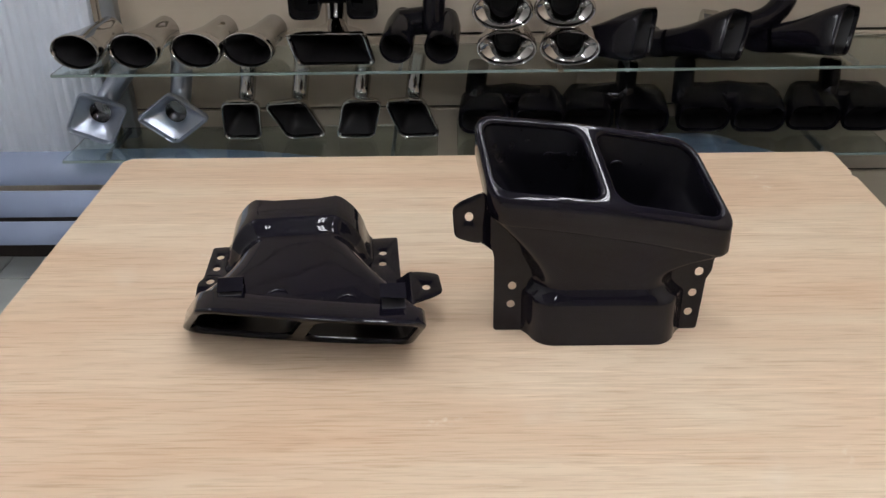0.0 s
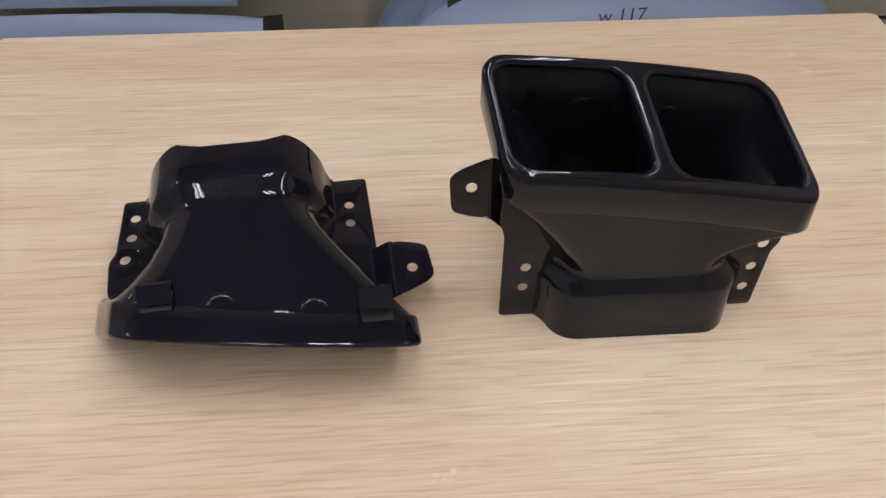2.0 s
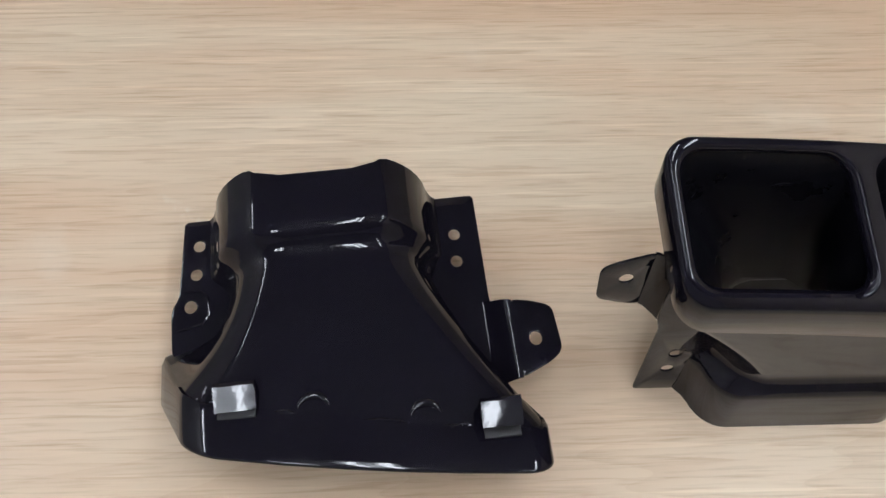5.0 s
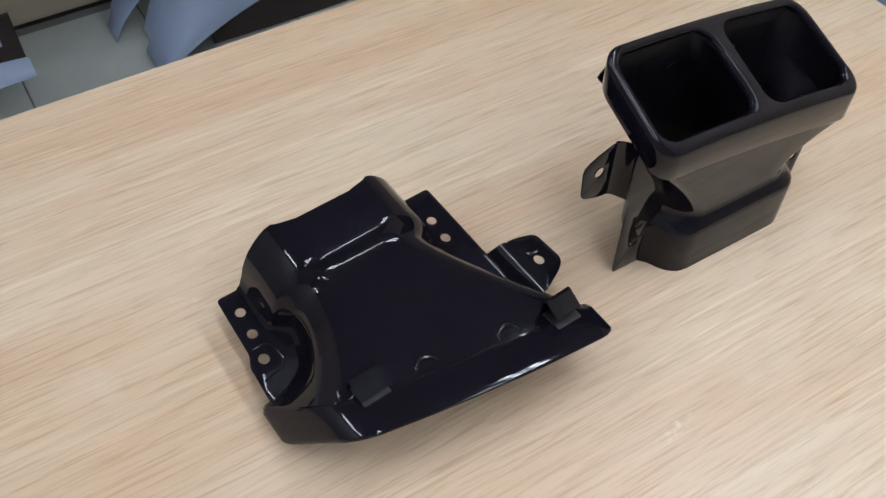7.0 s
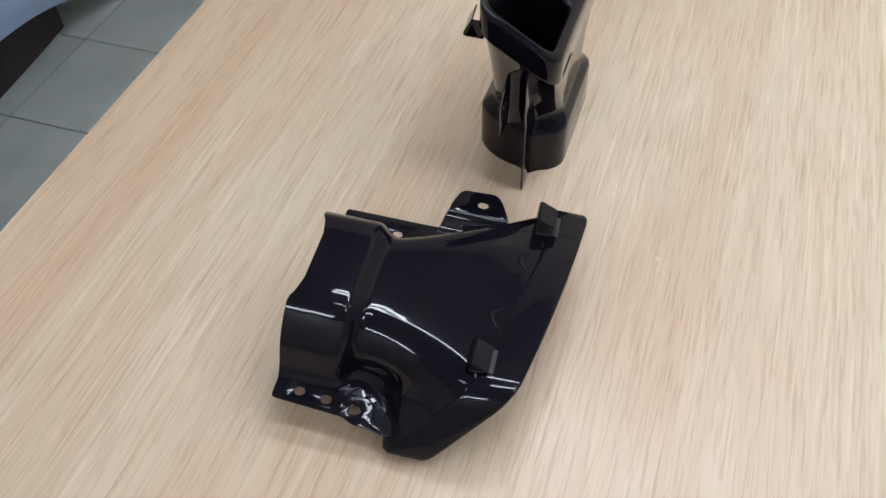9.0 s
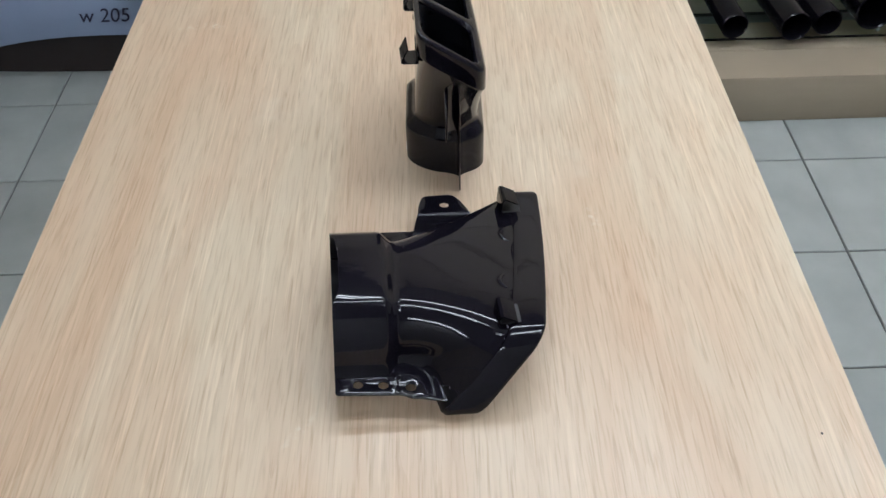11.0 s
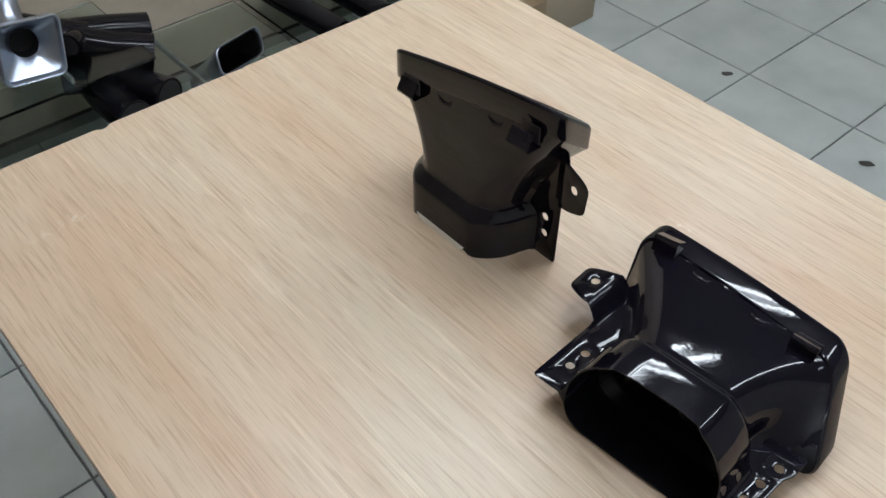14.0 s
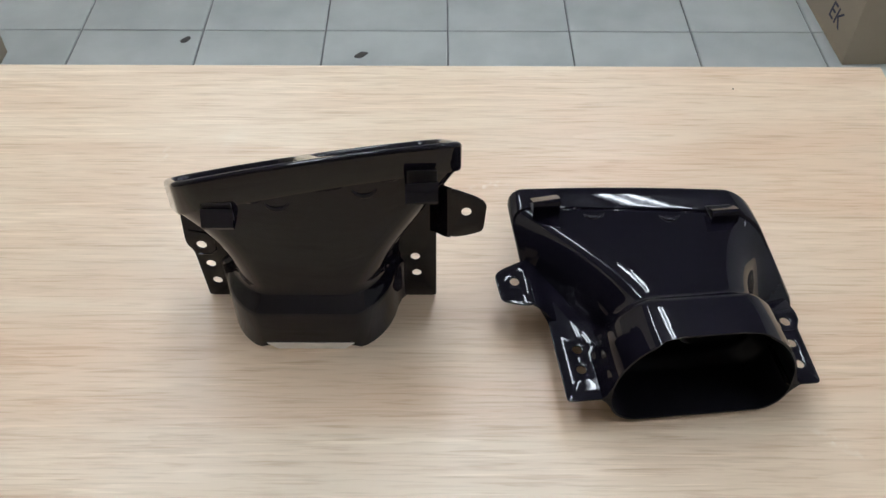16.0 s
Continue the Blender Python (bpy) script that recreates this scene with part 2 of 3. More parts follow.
def plate_bm(outline, holes, thick, to3d):
    """A flat sheet with holes: to3d(u, v, w) places it, w across its thickness."""
    bm = bmesh.new()
    for loop in [outline, *holes]:
        vs = [bm.verts.new(to3d(u, v, -thick / 2)) for u, v in loop]
        for a, b in zip(vs, vs[1:] + vs[:1]):
            bm.edges.new((a, b))
    bmesh.ops.triangle_fill(bm, use_beauty=True, edges=bm.edges[:])
    up = Vector(to3d(0, 0, thick / 2)) - Vector(to3d(0, 0, -thick / 2))
    got = bmesh.ops.extrude_face_region(bm, geom=bm.faces[:])
    bmesh.ops.translate(bm, verts=[g for g in got["geom"] if isinstance(g, bmesh.types.BMVert)], vec=up)
    if thick < 0.004:
        bmesh.ops.recalc_face_normals(bm, faces=bm.faces)
        sharp = [e for e in bm.edges if len(e.link_faces) == 2 and e.calc_face_angle(0) > 1.2 and abs((e.verts[0].co - e.verts[1].co).dot(up.normalized())) < 1e-5]
        bmesh.ops.bevel(bm, geom=sharp, offset=0.0006, segments=2, affect="EDGES", profile=0.5)
    return bm


def disc(u, v, r, rv=None, n=18):
    return [(u + r * math.cos(2 * math.pi * i / n), v + (rv or r) * math.sin(2 * math.pi * i / n)) for i in range(n)]


def soft_poly(pts, r, k=5):
    """Rounds the corners of a polygon."""
    out, n = [], len(pts)
    for i in range(n):
        p, a, b = Vector(pts[i]), Vector(pts[i - 1]), Vector(pts[(i + 1) % n])
        da, db = (a - p), (b - p)
        ra, rb = min(r, da.length * 0.45), min(r, db.length * 0.45)
        p0, p1 = p + da.normalized() * ra, p + db.normalized() * rb
        for j in range(k):
            t = j / (k - 1)
            q = p0 * (1 - t) ** 2 + p * 2 * t * (1 - t) + p1 * t ** 2
            out.append((q.x, q.y))
    return out


def lerp(a, b, t):
    return a + (b - a) * t


# ---- room ----
X0, X1, Y0, Y1, H = -1.6, 2.30, -2.4, 2.95, 2.75
floor = tagged(part("floor", box_bm(X0, X1, Y0, Y1, -0.10, -0.006), GROUT, smooth=False), "grey ceramic tiled floor with dark joints", "floor", kind="structure")
ceiling = tagged(part("ceiling", box_bm(X0, X1, Y0, Y1, H, H + 0.1), CEIL, smooth=False), "plain grey painted ceiling", "ceiling", kind="structure")
tagged(part("wall_south", box_bm(X0, X1, Y0 - 0.15, Y0, -0.1, H), WALL, smooth=False), "plain pale painted wall", "wall", kind="structure")
tagged(part("wall_west", box_bm(X0 - 0.15, X0, Y0, Y1, -0.1, H), WALL, smooth=False), "plain pale painted wall", "wall", kind="structure")
# both walls are darkened to paint shade into the slat grooves
wall_n = tagged(part("wall_north", box_bm(X0, X1, Y1 + 0.02, Y1 + 0.15, -0.1, H), GROOVE_SHADE_DIRT, smooth=False), "wall behind the slatted display boards, dark as groove shade", "wall", kind="structure")
wall_e = tagged(part("wall_east", box_bm(X1 + 0.02, X1 + 0.15, Y0, Y1, -0.1, H), GROOVE_SHADE_DIRT, smooth=False), "wall behind the slatted display boards, dark as groove shade", "wall", kind="structure")

# ceiling lights: twin tubes along y; the last added to brighten the left
for lx, ly in ((0.50, 0.70), (1.40, 0.93), (0.08, -0.60), (1.35, -0.60), (-1.15, 1.70)):
    fx = thing("ceiling_light", "white twin-tube fluorescent ceiling light, switched on", "ceiling light", pose(lx, ly, H), "ceiling lights")
    part("housing", box_bm(-0.09, 0.09, -0.62, 0.62, -0.045, 0.0, 0.006), WHITE, fx)
    for dx in (-0.05, 0.05):
        part("tube", tube_bm([(dx, -0.59, -0.068), (dx, 0.59, -0.068)], 0.014, 12), TUBE, fx)
        for sy in (-0.6, 0.6):
            part("lamp_holder", box_bm(dx - 0.012, dx + 0.012, sy - 0.01, sy + 0.01, -0.085, -0.045, 0.003), WHITE, fx)


# ---- table ----
TX0, TX1, TY0, TY1, TZ = 0.086, 1.161, 0.805, 1.646, 0.75


def build_table():
    t = thing("table", "light beech laminate table with chipped edges and dark legs", "table", pose((TX0 + TX1) / 2, (TY0 + TY1) / 2, 0))
    w, d = (TX1 - TX0) / 2, (TY1 - TY0) / 2
    pts = [(-w, -d), (w, -d)]
    # chips along the right end
    for y, dep, wid in ((1.00, 0.002, 0.004), (1.218, 0.003, 0.005), (1.30, 0.0015, 0.003), (1.420, 0.006, 0.010), (1.558, 0.004, 0.008)):
        yy = y - (TY0 + TY1) / 2
        pts += [(w, yy - wid), (w - dep * 0.8, yy - wid * 0.4), (w - dep, yy + wid * 0.3), (w - 0.001, yy + wid)]
    pts += [(w, d - 0.006), (w - 0.006, d), (-w + 0.012, d), (-w, d - 0.012), (-w, -d + 0.012)]
    bm = plate_bm(pts, [], 0.022, lambda u, v, q: (u, v, TZ - 0.011 + q))
    part("tabletop", bm, BEECH, t, smooth=False)
    for sx in (-1, 1):
        part("side_panel", box_bm(sx * (w - 0.07) - 0.009, sx * (w - 0.07) + 0.009, -d + 0.06, d - 0.05, 0, TZ - 0.022, 0.001), DARK, t, "dark brown side panel")
    part("back_panel", box_bm(-w + 0.08, 0.18, d - 0.045, d - 0.027, 0.10, TZ - 0.022, 0.001), DARK, t, "dark brown back panel")
    return t


build_table()


# ---- the two twin exhaust tips ----
def tip_ring(c, front, back, bulge=0.0, sub=(0, 1, 0, 1), dz=0.0, dn=0.0, normal=Vector((0, 0, 1)), facet=2.0):
    """A rounded outline mapped onto four corners (front-left, front-right, back-right, back-left)."""
    fl, fr, br, bl = c
    wa, wb = ((fr - fl).length + (br - bl).length) / 2, ((bl - fl).length + (br - fr).length) / 2
    a0, a1, b0, b1 = sub
    uv = rounded(a0, a1, b0, b1, front[0] / wa, front[1] / wb, back[0] / wa, back[1] / wb, facet=facet)
    out = []
    for a, b in uv:
        p = lerp(lerp(fl, fr, a), lerp(bl, br, a), b)
        out.append(p + Vector((0, 0, dz + bulge * 4 * a * (1 - a))) + normal * dn)
    return out


RIM = [Vector(p) for p in ((-0.114, -0.030, 0.168), (0.129, -0.022, 0.128), (0.092, 0.053, 0.193), (-0.130, 0.043, 0.227))]
NECK = [Vector(p) for p in ((-0.063, -0.0235, 0.064), (0.068, -0.0235, 0.064), (0.068, 0.051, 0.064), (-0.063, 0.051, 0.064))]


def rect(x0, x1, y0, y1, z):
    return [Vector((x0, y0, z)), Vector((x1, y0, z)), Vector((x1, y1, z)), Vector((x0, y1, z))]


def shrink(c, d):
    m = sum(c, Vector()) / 4
    return [p + Vector((math.copysign(d, (m - p).x), math.copysign(d, (m - p).y), 0)) for p in c]


def exhaust_tip(mirror, label, at):
    t = thing("exhaust_tip", label, "exhaust tip", at, "pair of twin exhaust tips")

    def flip(bm):
        if mirror:
            for v in bm.verts:
                v.co.x = -v.co.x
        return bm

    normal = (RIM[1] - RIM[0]).cross(RIM[3] - RIM[0]).normalized()
    bul = 0.004
    low = lambda f: [p + Vector((0, 0, -f * (1.2 if p.x > 0 else 1.0))) for p in RIM]
    top = [p + Vector((0, 0, -0.030 * (1.2 if p.x > 0 else 1.0))) for p in shrink(RIM, 0.0025)]

    def section(s, d):
        """The four corners of the body between the neck (s = 0) and the rim (s = 1)."""
        c = []
        for j, (p, q) in enumerate(zip(shrink(NECK, d), shrink(top, d))):
            fx = s ** (2.3 if j in (1, 2) else 1.35)
            c.append(Vector((lerp(p.x, q.x, fx), lerp(p.y, q.y, s ** 1.3), lerp(p.z, q.z, s))))
        return c

    def shell_rings(d):
        """Rings from the inlet to beneath the rim, moved inwards by d."""
        rings = []
        for z, f in ((0, 0), (0.024, 0), (0.045, 0), (0.0485, 0.05), (0.0505, 0.17), (0.0545, 0.50), (0.0585, 0.83), (0.0610, 0.95)):
            c = [p.lerp(q, f) for p, q in zip(rect(-0.073 + d, 0.081 - d, -0.031 + d, 0.063 - d, z), shrink(NECK, d))]
            for p in c:
                p.z = z
            rings.append(tip_ring(c, (0.026, lerp(0.030, 0.026, f) - d), (lerp(0.036, 0.032, f), lerp(0.058, 0.038, f) - d), facet=lerp(1.5, 1.65, f)))
        for i in range(17):
            s = i / 16
            rings.append(tip_ring(section(s, d), (lerp(0.026, 0.018, s), lerp(0.026, 0.018, s)), (lerp(0.032, 0.020, s), lerp(0.038, 0.020, s)), bul * s, facet=lerp(1.65, 2.0, min(1, 2.2 * s))))
        if not d:
            # the sheet turns out into the seam flange on both sides
            for i, r in enumerate(rings):
                k = 0.0065 * (1 if i < 14 else max(0.0, 1 - (i - 13) / 6))
                for p in r:
                    p.x += math.copysign(k * math.exp(-(p.y / 0.0055) ** 2), p.x)
        return rings

    # outer skin with the shallow cut-out in the back of the inlet edge
    rings = shell_rings(0)
    notch = lambda r: [p + Vector((0, 0, 0.007 * max(0.0, min(1.0, (0.046 - abs(p.x - 0.004)) / 0.010)) * (p.y > 0.03))) for p in r]
    rings[0] = notch(rings[0])
    bm = bmesh.new()
    loft(bm, rings)
    shell = part("shell", flip(bm), BLACK, t)
    if not mirror:
        # pale strip standing in for light showing under the inlet's cut-out
        bm = bmesh.new()
        loft(bm, [[(x, y, z) for x, z in ((-0.026, 0.0003), (0.034, 0.0003), (0.043, 0.0085), (-0.035, 0.0085))] for y in (0.0632, 0.0639)], True, True)
        part("gap_light_strip", bm, GAP_LIGHT, t, "pale strip for the light under the edge", smooth=False)
    bpy.context.view_layer.update()

    def skin(x, z):
        """Depth of the outer skin on the clip side."""
        ok, p, _, _ = shell.ray_cast(Vector((-x if mirror else x, 0.3, z)), Vector((0, -1, 0)))
        return p.y if ok else 0.045
    # inner skin
    bm = bmesh.new()
    inner = shell_rings(0.0016)
    loft(bm, [rings[0]] + [notch(inner[0])] + inner[1:])
    part("liner", flip(bm), INSIDE, t, "dark inside wall")

    # rim: outer band, rolled lip, web between the two mouths
    fr, bk = (0.019, 0.019), (0.019, 0.019)
    wa, wb = 0.225, 0.078
    ins = lambda d: (d / wa, 1 - d / wa, d / wb, 1 - d / wb)
    bm = bmesh.new()
    outer = [tip_ring(top, (0.018, 0.018), (0.020, 0.020), bul),
             tip_ring(low(0.0295), fr, bk, bul, ins(0.0009)),
             tip_ring(low(0.027), fr, bk, bul),
             tip_ring(RIM, fr, bk, bul, dz=-0.010)]
    for i in range(7):
        q = radians(15 * i)
        outer.append(tip_ring(RIM, fr, bk, bul, ins(0.0048 * (1 - math.cos(q))), dn=-0.0055 * (1 - math.sin(q))))
    rows = loft(bm, outer)
    last = [rows[-1]]
    ducts = []
    for a0, a1 in ((0.024, 0.481), (0.519, 0.976)):
        def mouth(d, dz, dn):
            return tip_ring(RIM, (0.018 - d, 0.018 - d), (0.018 - d, 0.018 - d), bul, (a0 + d / wa, a1 - d / wa, 0.064 + d / wb, 0.936 - d / wb), dz, dn, normal)
        r = loft(bm, [mouth(0.0036 * math.sin(radians(q)), 0, -0.0060 * (1 - math.cos(radians(q)))) for q in (0, 18, 36, 54, 72, 90)])
        ducts.append((a0, a1, [v.co.copy() for v in r[-1]]))
        last.append(r[0])
    edges = []
    for loop in last:
        for a, b in zip(loop, loop[1:] + loop[:1]):
            edges.append(bm.edges.get((a, b)))
    bmesh.ops.triangle_fill(bm, use_beauty=True, edges=edges)
    part("rim", flip(bm), BLACK, t)
    # the two ducts that run from the mouths to the neck
    for a0, a1, start in ducts:
        bm = bmesh.new()
        sec = [tip_ring(section(q, 0.0035), (0.015, 0.015), (0.017, 0.017), bul * q, (a0 + 0.004, a1 - 0.004, 0.02, 0.98)) for q in (1.0, 0.94, 0.86, 0.78, 0.70, 0.62, 0.54, 0.46, 0.38, 0.30, 0.22, 0.14, 0.06)]
        loft(bm, [start] + sec)
        part("duct", flip(bm), INSIDE, t, "black inner duct")

    # mounting flanges in the seam plane
    flat = lambda u, v, q: (u, q, v)
    left = soft_poly([(-0.108, 0), (-0.068, 0), (-0.069, 0.054), (-0.056, 0.066), (-0.070, 0.100), (-0.090, 0.136), (-0.106, 0.158), (-0.112, 0.140), (-0.112, 0.103), (-0.108, 0.088)], 0.004)
    right = soft_poly([(0.076, 0), (0.1055, 0), (0.109, 0.061), (0.114, 0.070), (0.115, 0.102), (0.098, 0.112), (0.072, 0.094), (0.062, 0.070), (0.076, 0.055)], 0.004)
    part("flange", flip(plate_bm(left, [disc(-0.089, 0.054, 0.0042, 0.0048), disc(-0.090, 0.032, 0.0042, 0.0046)], 0.0018, flat)), BLACK, t)
    bm = plate_bm(right, [disc(0.101, 0.069, 0.0044, 0.005), disc(0.097, 0.044, 0.0042, 0.0046), disc(0.095, 0.021, 0.0042, 0.0046)], 0.0018, flat)
    bmesh.ops.subdivide_edges(bm, edges=[e for e in bm.edges if e.calc_length() > 0.010 and min(v.co.z for v in e.verts) > 0.05], cuts=4)
    bmesh.ops.triangulate(bm, faces=bm.faces)
    for v in bm.verts:
        v.co.y -= 0.28 * max(0.0, v.co.z - 0.079)
    part("flange", flip(bm), BLACK, t)
    for pts, r in (([(0.080, 0.002), (0.080, 0.040), (0.0745, 0.055), (0.067, 0.066), (0.0640, 0.076), (0.069, 0.088), (0.080, 0.098), (0.090, 0.1035), (0.096, 0.1060)], 0.0016),
                   ([(0.1055, 0.0575), (0.094, 0.0575), (0.0885, 0.063), (0.0885, 0.077), (0.093, 0.083), (0.110, 0.086)], 0.0009)):
        path = [(u, 0.0008 - 0.28 * max(0.0, v - 0.079), v) for u, v in pts]
        part("pressed_bead", flip(tube_bm(path, r, 8)), BLACK, t)
    tab = soft_poly([(-0.148, 0.103), (-0.150, 0.136), (-0.142, 0.143), (-0.119, 0.1535), (-0.119, 0.0955), (-0.131, 0.097)], 0.006)
    bm = plate_bm(tab, [disc(-0.133, 0.126, 0.0042, 0.005)], 0.0018, lambda u, v, q: (u, 0.015 + q, v))
    strip = []
    for i in range(11):
        q = i / 10
        x, y = lerp(-0.1205, -0.100, q), 0.015 * (1 - q * q * (3 - 2 * q))
        z0, z1 = lerp(0.0960, 0.088, q), lerp(0.1528, 0.152, q)
        strip.append([(x, y - 0.0009, z0), (x, y + 0.0009, z0), (x, y + 0.0009, z1), (x, y - 0.0009, z1)])
    loft(bm, strip, True, True)
    part("mounting_tab", flip(bm), BLACK, t)

    # two bent clips and two pressed dimples behind the mouth
    for x, z, twist in ((-0.097, 0.178, 0.105), (0.062, 0.150, 0.0)):
        prof = [(skin(x, z) - 0.001, 0.0), (0.0575, 0.0), (0.0605, 0.0012), (0.0615, 0.004), (0.0545, 0.0178)]
        bm = bmesh.new()
        th = 0.0012
        rings = []
        for i, (y, dz) in enumerate(prof):
            a, b = prof[max(i - 1, 0)], prof[min(i + 1, len(prof) - 1)]
            d = Vector((b[0] - a[0], b[1] - a[1])).normalized()
            nx, nz = -d.y * th, d.x * th
            h = 0.0125
            k = h * twist * (i > 2)
            rings.append([(x - h, y - k, z + dz), (x + h, y + k, z + dz), (x + h, y + k + nx, z + dz + nz), (x - h, y - k + nx, z + dz + nz)])
        loft(bm, rings, True, True)
        part("clip", flip(bm), BLACK, t, smooth=False)
        # dark slab on the band paints in the shade of the punched slot
        band = lerp(0.043, 0.053, (x + 0.13) / 0.222) + 0.0007
        part("slot_shade", flip(box_bm(x - 0.0115, x + 0.0115, band - 0.0022, band, z + 0.0025, z + 0.0215, 0.0004, 1)), HOLE_SHADE, t, "dark slab with a punched slot's shade", smooth=False)
    for x, z in ((-0.052, 0.181), (0.016, 0.169)):
        pts = []
        for i in range(13):
            a = radians(180 + 15 * i)
            px, pz = x + 0.0095 * math.cos(a), z + 0.0085 * math.sin(a)
            pts.append((px, skin(px, pz) - 0.0006, pz))
        rad = [0.0004 + 0.0026 * math.sin(math.pi * i / 12) for i in range(13)]
        part("pressed_crescent", flip(tube_bm(pts, rad, 10)), BLACK, t)
        pts = []
        for i in range(13):
            a = radians(15 * i)
            px, pz = x + 0.0085 * math.cos(a), z - 0.004 + 0.0075 * math.sin(a)
            pts.append((px, skin(px, pz) - 0.0034, pz))
        rad = [0.0003 + 0.0018 * math.sin(math.pi * i / 12) for i in range(13)]
        part("inner_crescent", flip(tube_bm(pts, rad, 10)), BLACK, t)
    # raised step of the sheet between the dimples and out to the clips
    for x0, z0, x1, z1 in ((-0.080, 0.190, -0.062, 0.187), (-0.041, 0.184, 0.005, 0.176), (0.026, 0.172, 0.046, 0.166)):
        pts = []
        for i in range(9):
            px, pz = lerp(x0, x1, i / 8), lerp(z0, z1, i / 8) - 0.0012 * math.sin(math.pi * i / 4)
            pts.append((px, skin(px, pz) - 0.0006, pz))
        part("pressed_step", flip(tube_bm(pts, [0.0004 + 0.0013 * math.sin(math.pi * i / 8) ** 0.5 if 0 < i < 8 else 0.0004 for i in range(9)], 8)), BLACK, t)
    if mirror:
        # paint scratched off beside a clip
        for k, (x, z, ln, wd, an) in enumerate(((0.080, 0.160, 0.013, 0.0022, 20), (0.086, 0.156, 0.009, 0.0030, -35), (0.082, 0.150, 0.007, 0.0016, 70), (0.090, 0.1615, 0.005, 0.0018, 10))):
            bm = bmesh.new()
            pts = []
            for i in range(10):
                a = 2 * math.pi * i / 10
                q = 1 + 0.45 * math.sin(3.1 * i + k)
                u, w = ln / 2 * math.cos(a) * q, wd / 2 * math.sin(a) * q
                c, sn = math.cos(radians(an)), math.sin(radians(an))
                px, pz = x + u * c - w * sn, z + u * sn + w * c
                pts.append(bm.verts.new((px, skin(px, pz) + 0.0004, pz)))
            bm.faces.new(pts)
            part("scratch", flip(bm), STEEL, t, "bare grey scratch in the paint")
    return t


exhaust_tip(False, "gloss black twin exhaust tip standing upright on its inlet", pose(0.735, 1.166, 0.75))
LYING = Matrix(((0.9955, 0.0021, 0.0947, 0.4124), (0.0945, -0.0782, -0.9924, 1.2991), (0.0053, 0.9969, -0.0780, 0.7852), (0, 0, 0, 1)))
exhaust_tip(True, "gloss black twin exhaust tip lying flat on the table", LYING)


# ---- display tips on the shelves ----
def mouth_outline(w, h, r, skew=0.0, rot=0.0, oval=False):
    """The outline of a tip's mouth in x and z."""
    if oval:
        pts = [(w / 2 * math.cos(2 * math.pi * (i + 0.5) / 56 - 2.36), h / 2 * math.sin(2 * math.pi * (i + 0.5) / 56 - 2.36)) for i in range(56)]
    else:
        pts = rounded(-w / 2, w / 2, -h / 2, h / 2, r, r)
    c, sn = math.cos(radians(rot)), math.sin(radians(rot))
    return [((x + skew * z) * c - z * sn, (x + skew * z) * sn + z * c) for x, z in pts]


def display_tip(label, at, outline, metal, length=0.15, pipe=0.027, slash=0.0, funnel=0.0, bend=None, group="display tips", bore=None):
    """A tip with its mouth at y = 0 facing -y: rolled lip, body that narrows to a pipe, bore."""
    t = thing("display_exhaust_tip", label, "exhaust tip", at, group)
    ang = [math.atan2(z, x) for x, z in outline]

    def ring(k, y, f=1.0, r=pipe):
        """k: size of the mouth outline; f: 1 mouth, 0 round pipe."""
        out = []
        for (x, z), a in zip(outline, ang):
            px, pz = x * k * f + r * math.cos(a) * (1 - f), z * k * f + r * math.sin(a) * (1 - f)
            out.append((px, y + slash * z * max(0.0, 1 - y / length), pz))
        return out
    bm = bmesh.new()
    rings = [ring(0.88, 0.012), ring(0.90, 0.003), ring(0.94, 0.0), ring(0.98, 0.001), ring(1.0, 0.004), ring(1.0, 0.012)]
    for i in range(1, 9):
        q = i / 8
        rings.append(ring(lerp(1.0, 0.85, q), lerp(0.012, length, q), 1 - q * q * (3 - 2 * q)))
    loft(bm, rings)
    part("body", bm, metal, t)
    bm = bmesh.new()
    if funnel:
        loft(bm, [ring(0.88, 0.0121), ring(0.8, 0.018, 0.9, funnel), ring(0.7, 0.036, 0.25, funnel), ring(0.7, 0.045, 0, funnel)])
        part("cone", bm, metal, t)
        bm = bmesh.new()
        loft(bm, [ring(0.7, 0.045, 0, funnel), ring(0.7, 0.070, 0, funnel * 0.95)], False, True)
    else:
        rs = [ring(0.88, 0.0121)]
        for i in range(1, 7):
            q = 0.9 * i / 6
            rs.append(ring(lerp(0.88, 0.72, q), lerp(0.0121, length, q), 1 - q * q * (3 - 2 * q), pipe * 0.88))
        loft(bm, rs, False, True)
    part("bore", bm, bore or HOLE_SHADE, t, "dark bore, shade put into its colour")
    path = bend or [(0, length - 0.004, 0), (0, length + 0.05, 0)]
    part("inlet_pipe", tube_bm(path, pipe, 18), metal, t)
    return t


def curve_path(p0, p1, p2, n=9):
    a, b, c = Vector(p0), Vector(p1), Vector(p2)
    return [a * (1 - i / n) ** 2 + b * 2 * (i / n) * (1 - i / n) + c * (i / n) ** 2 for i in range(n + 1)]


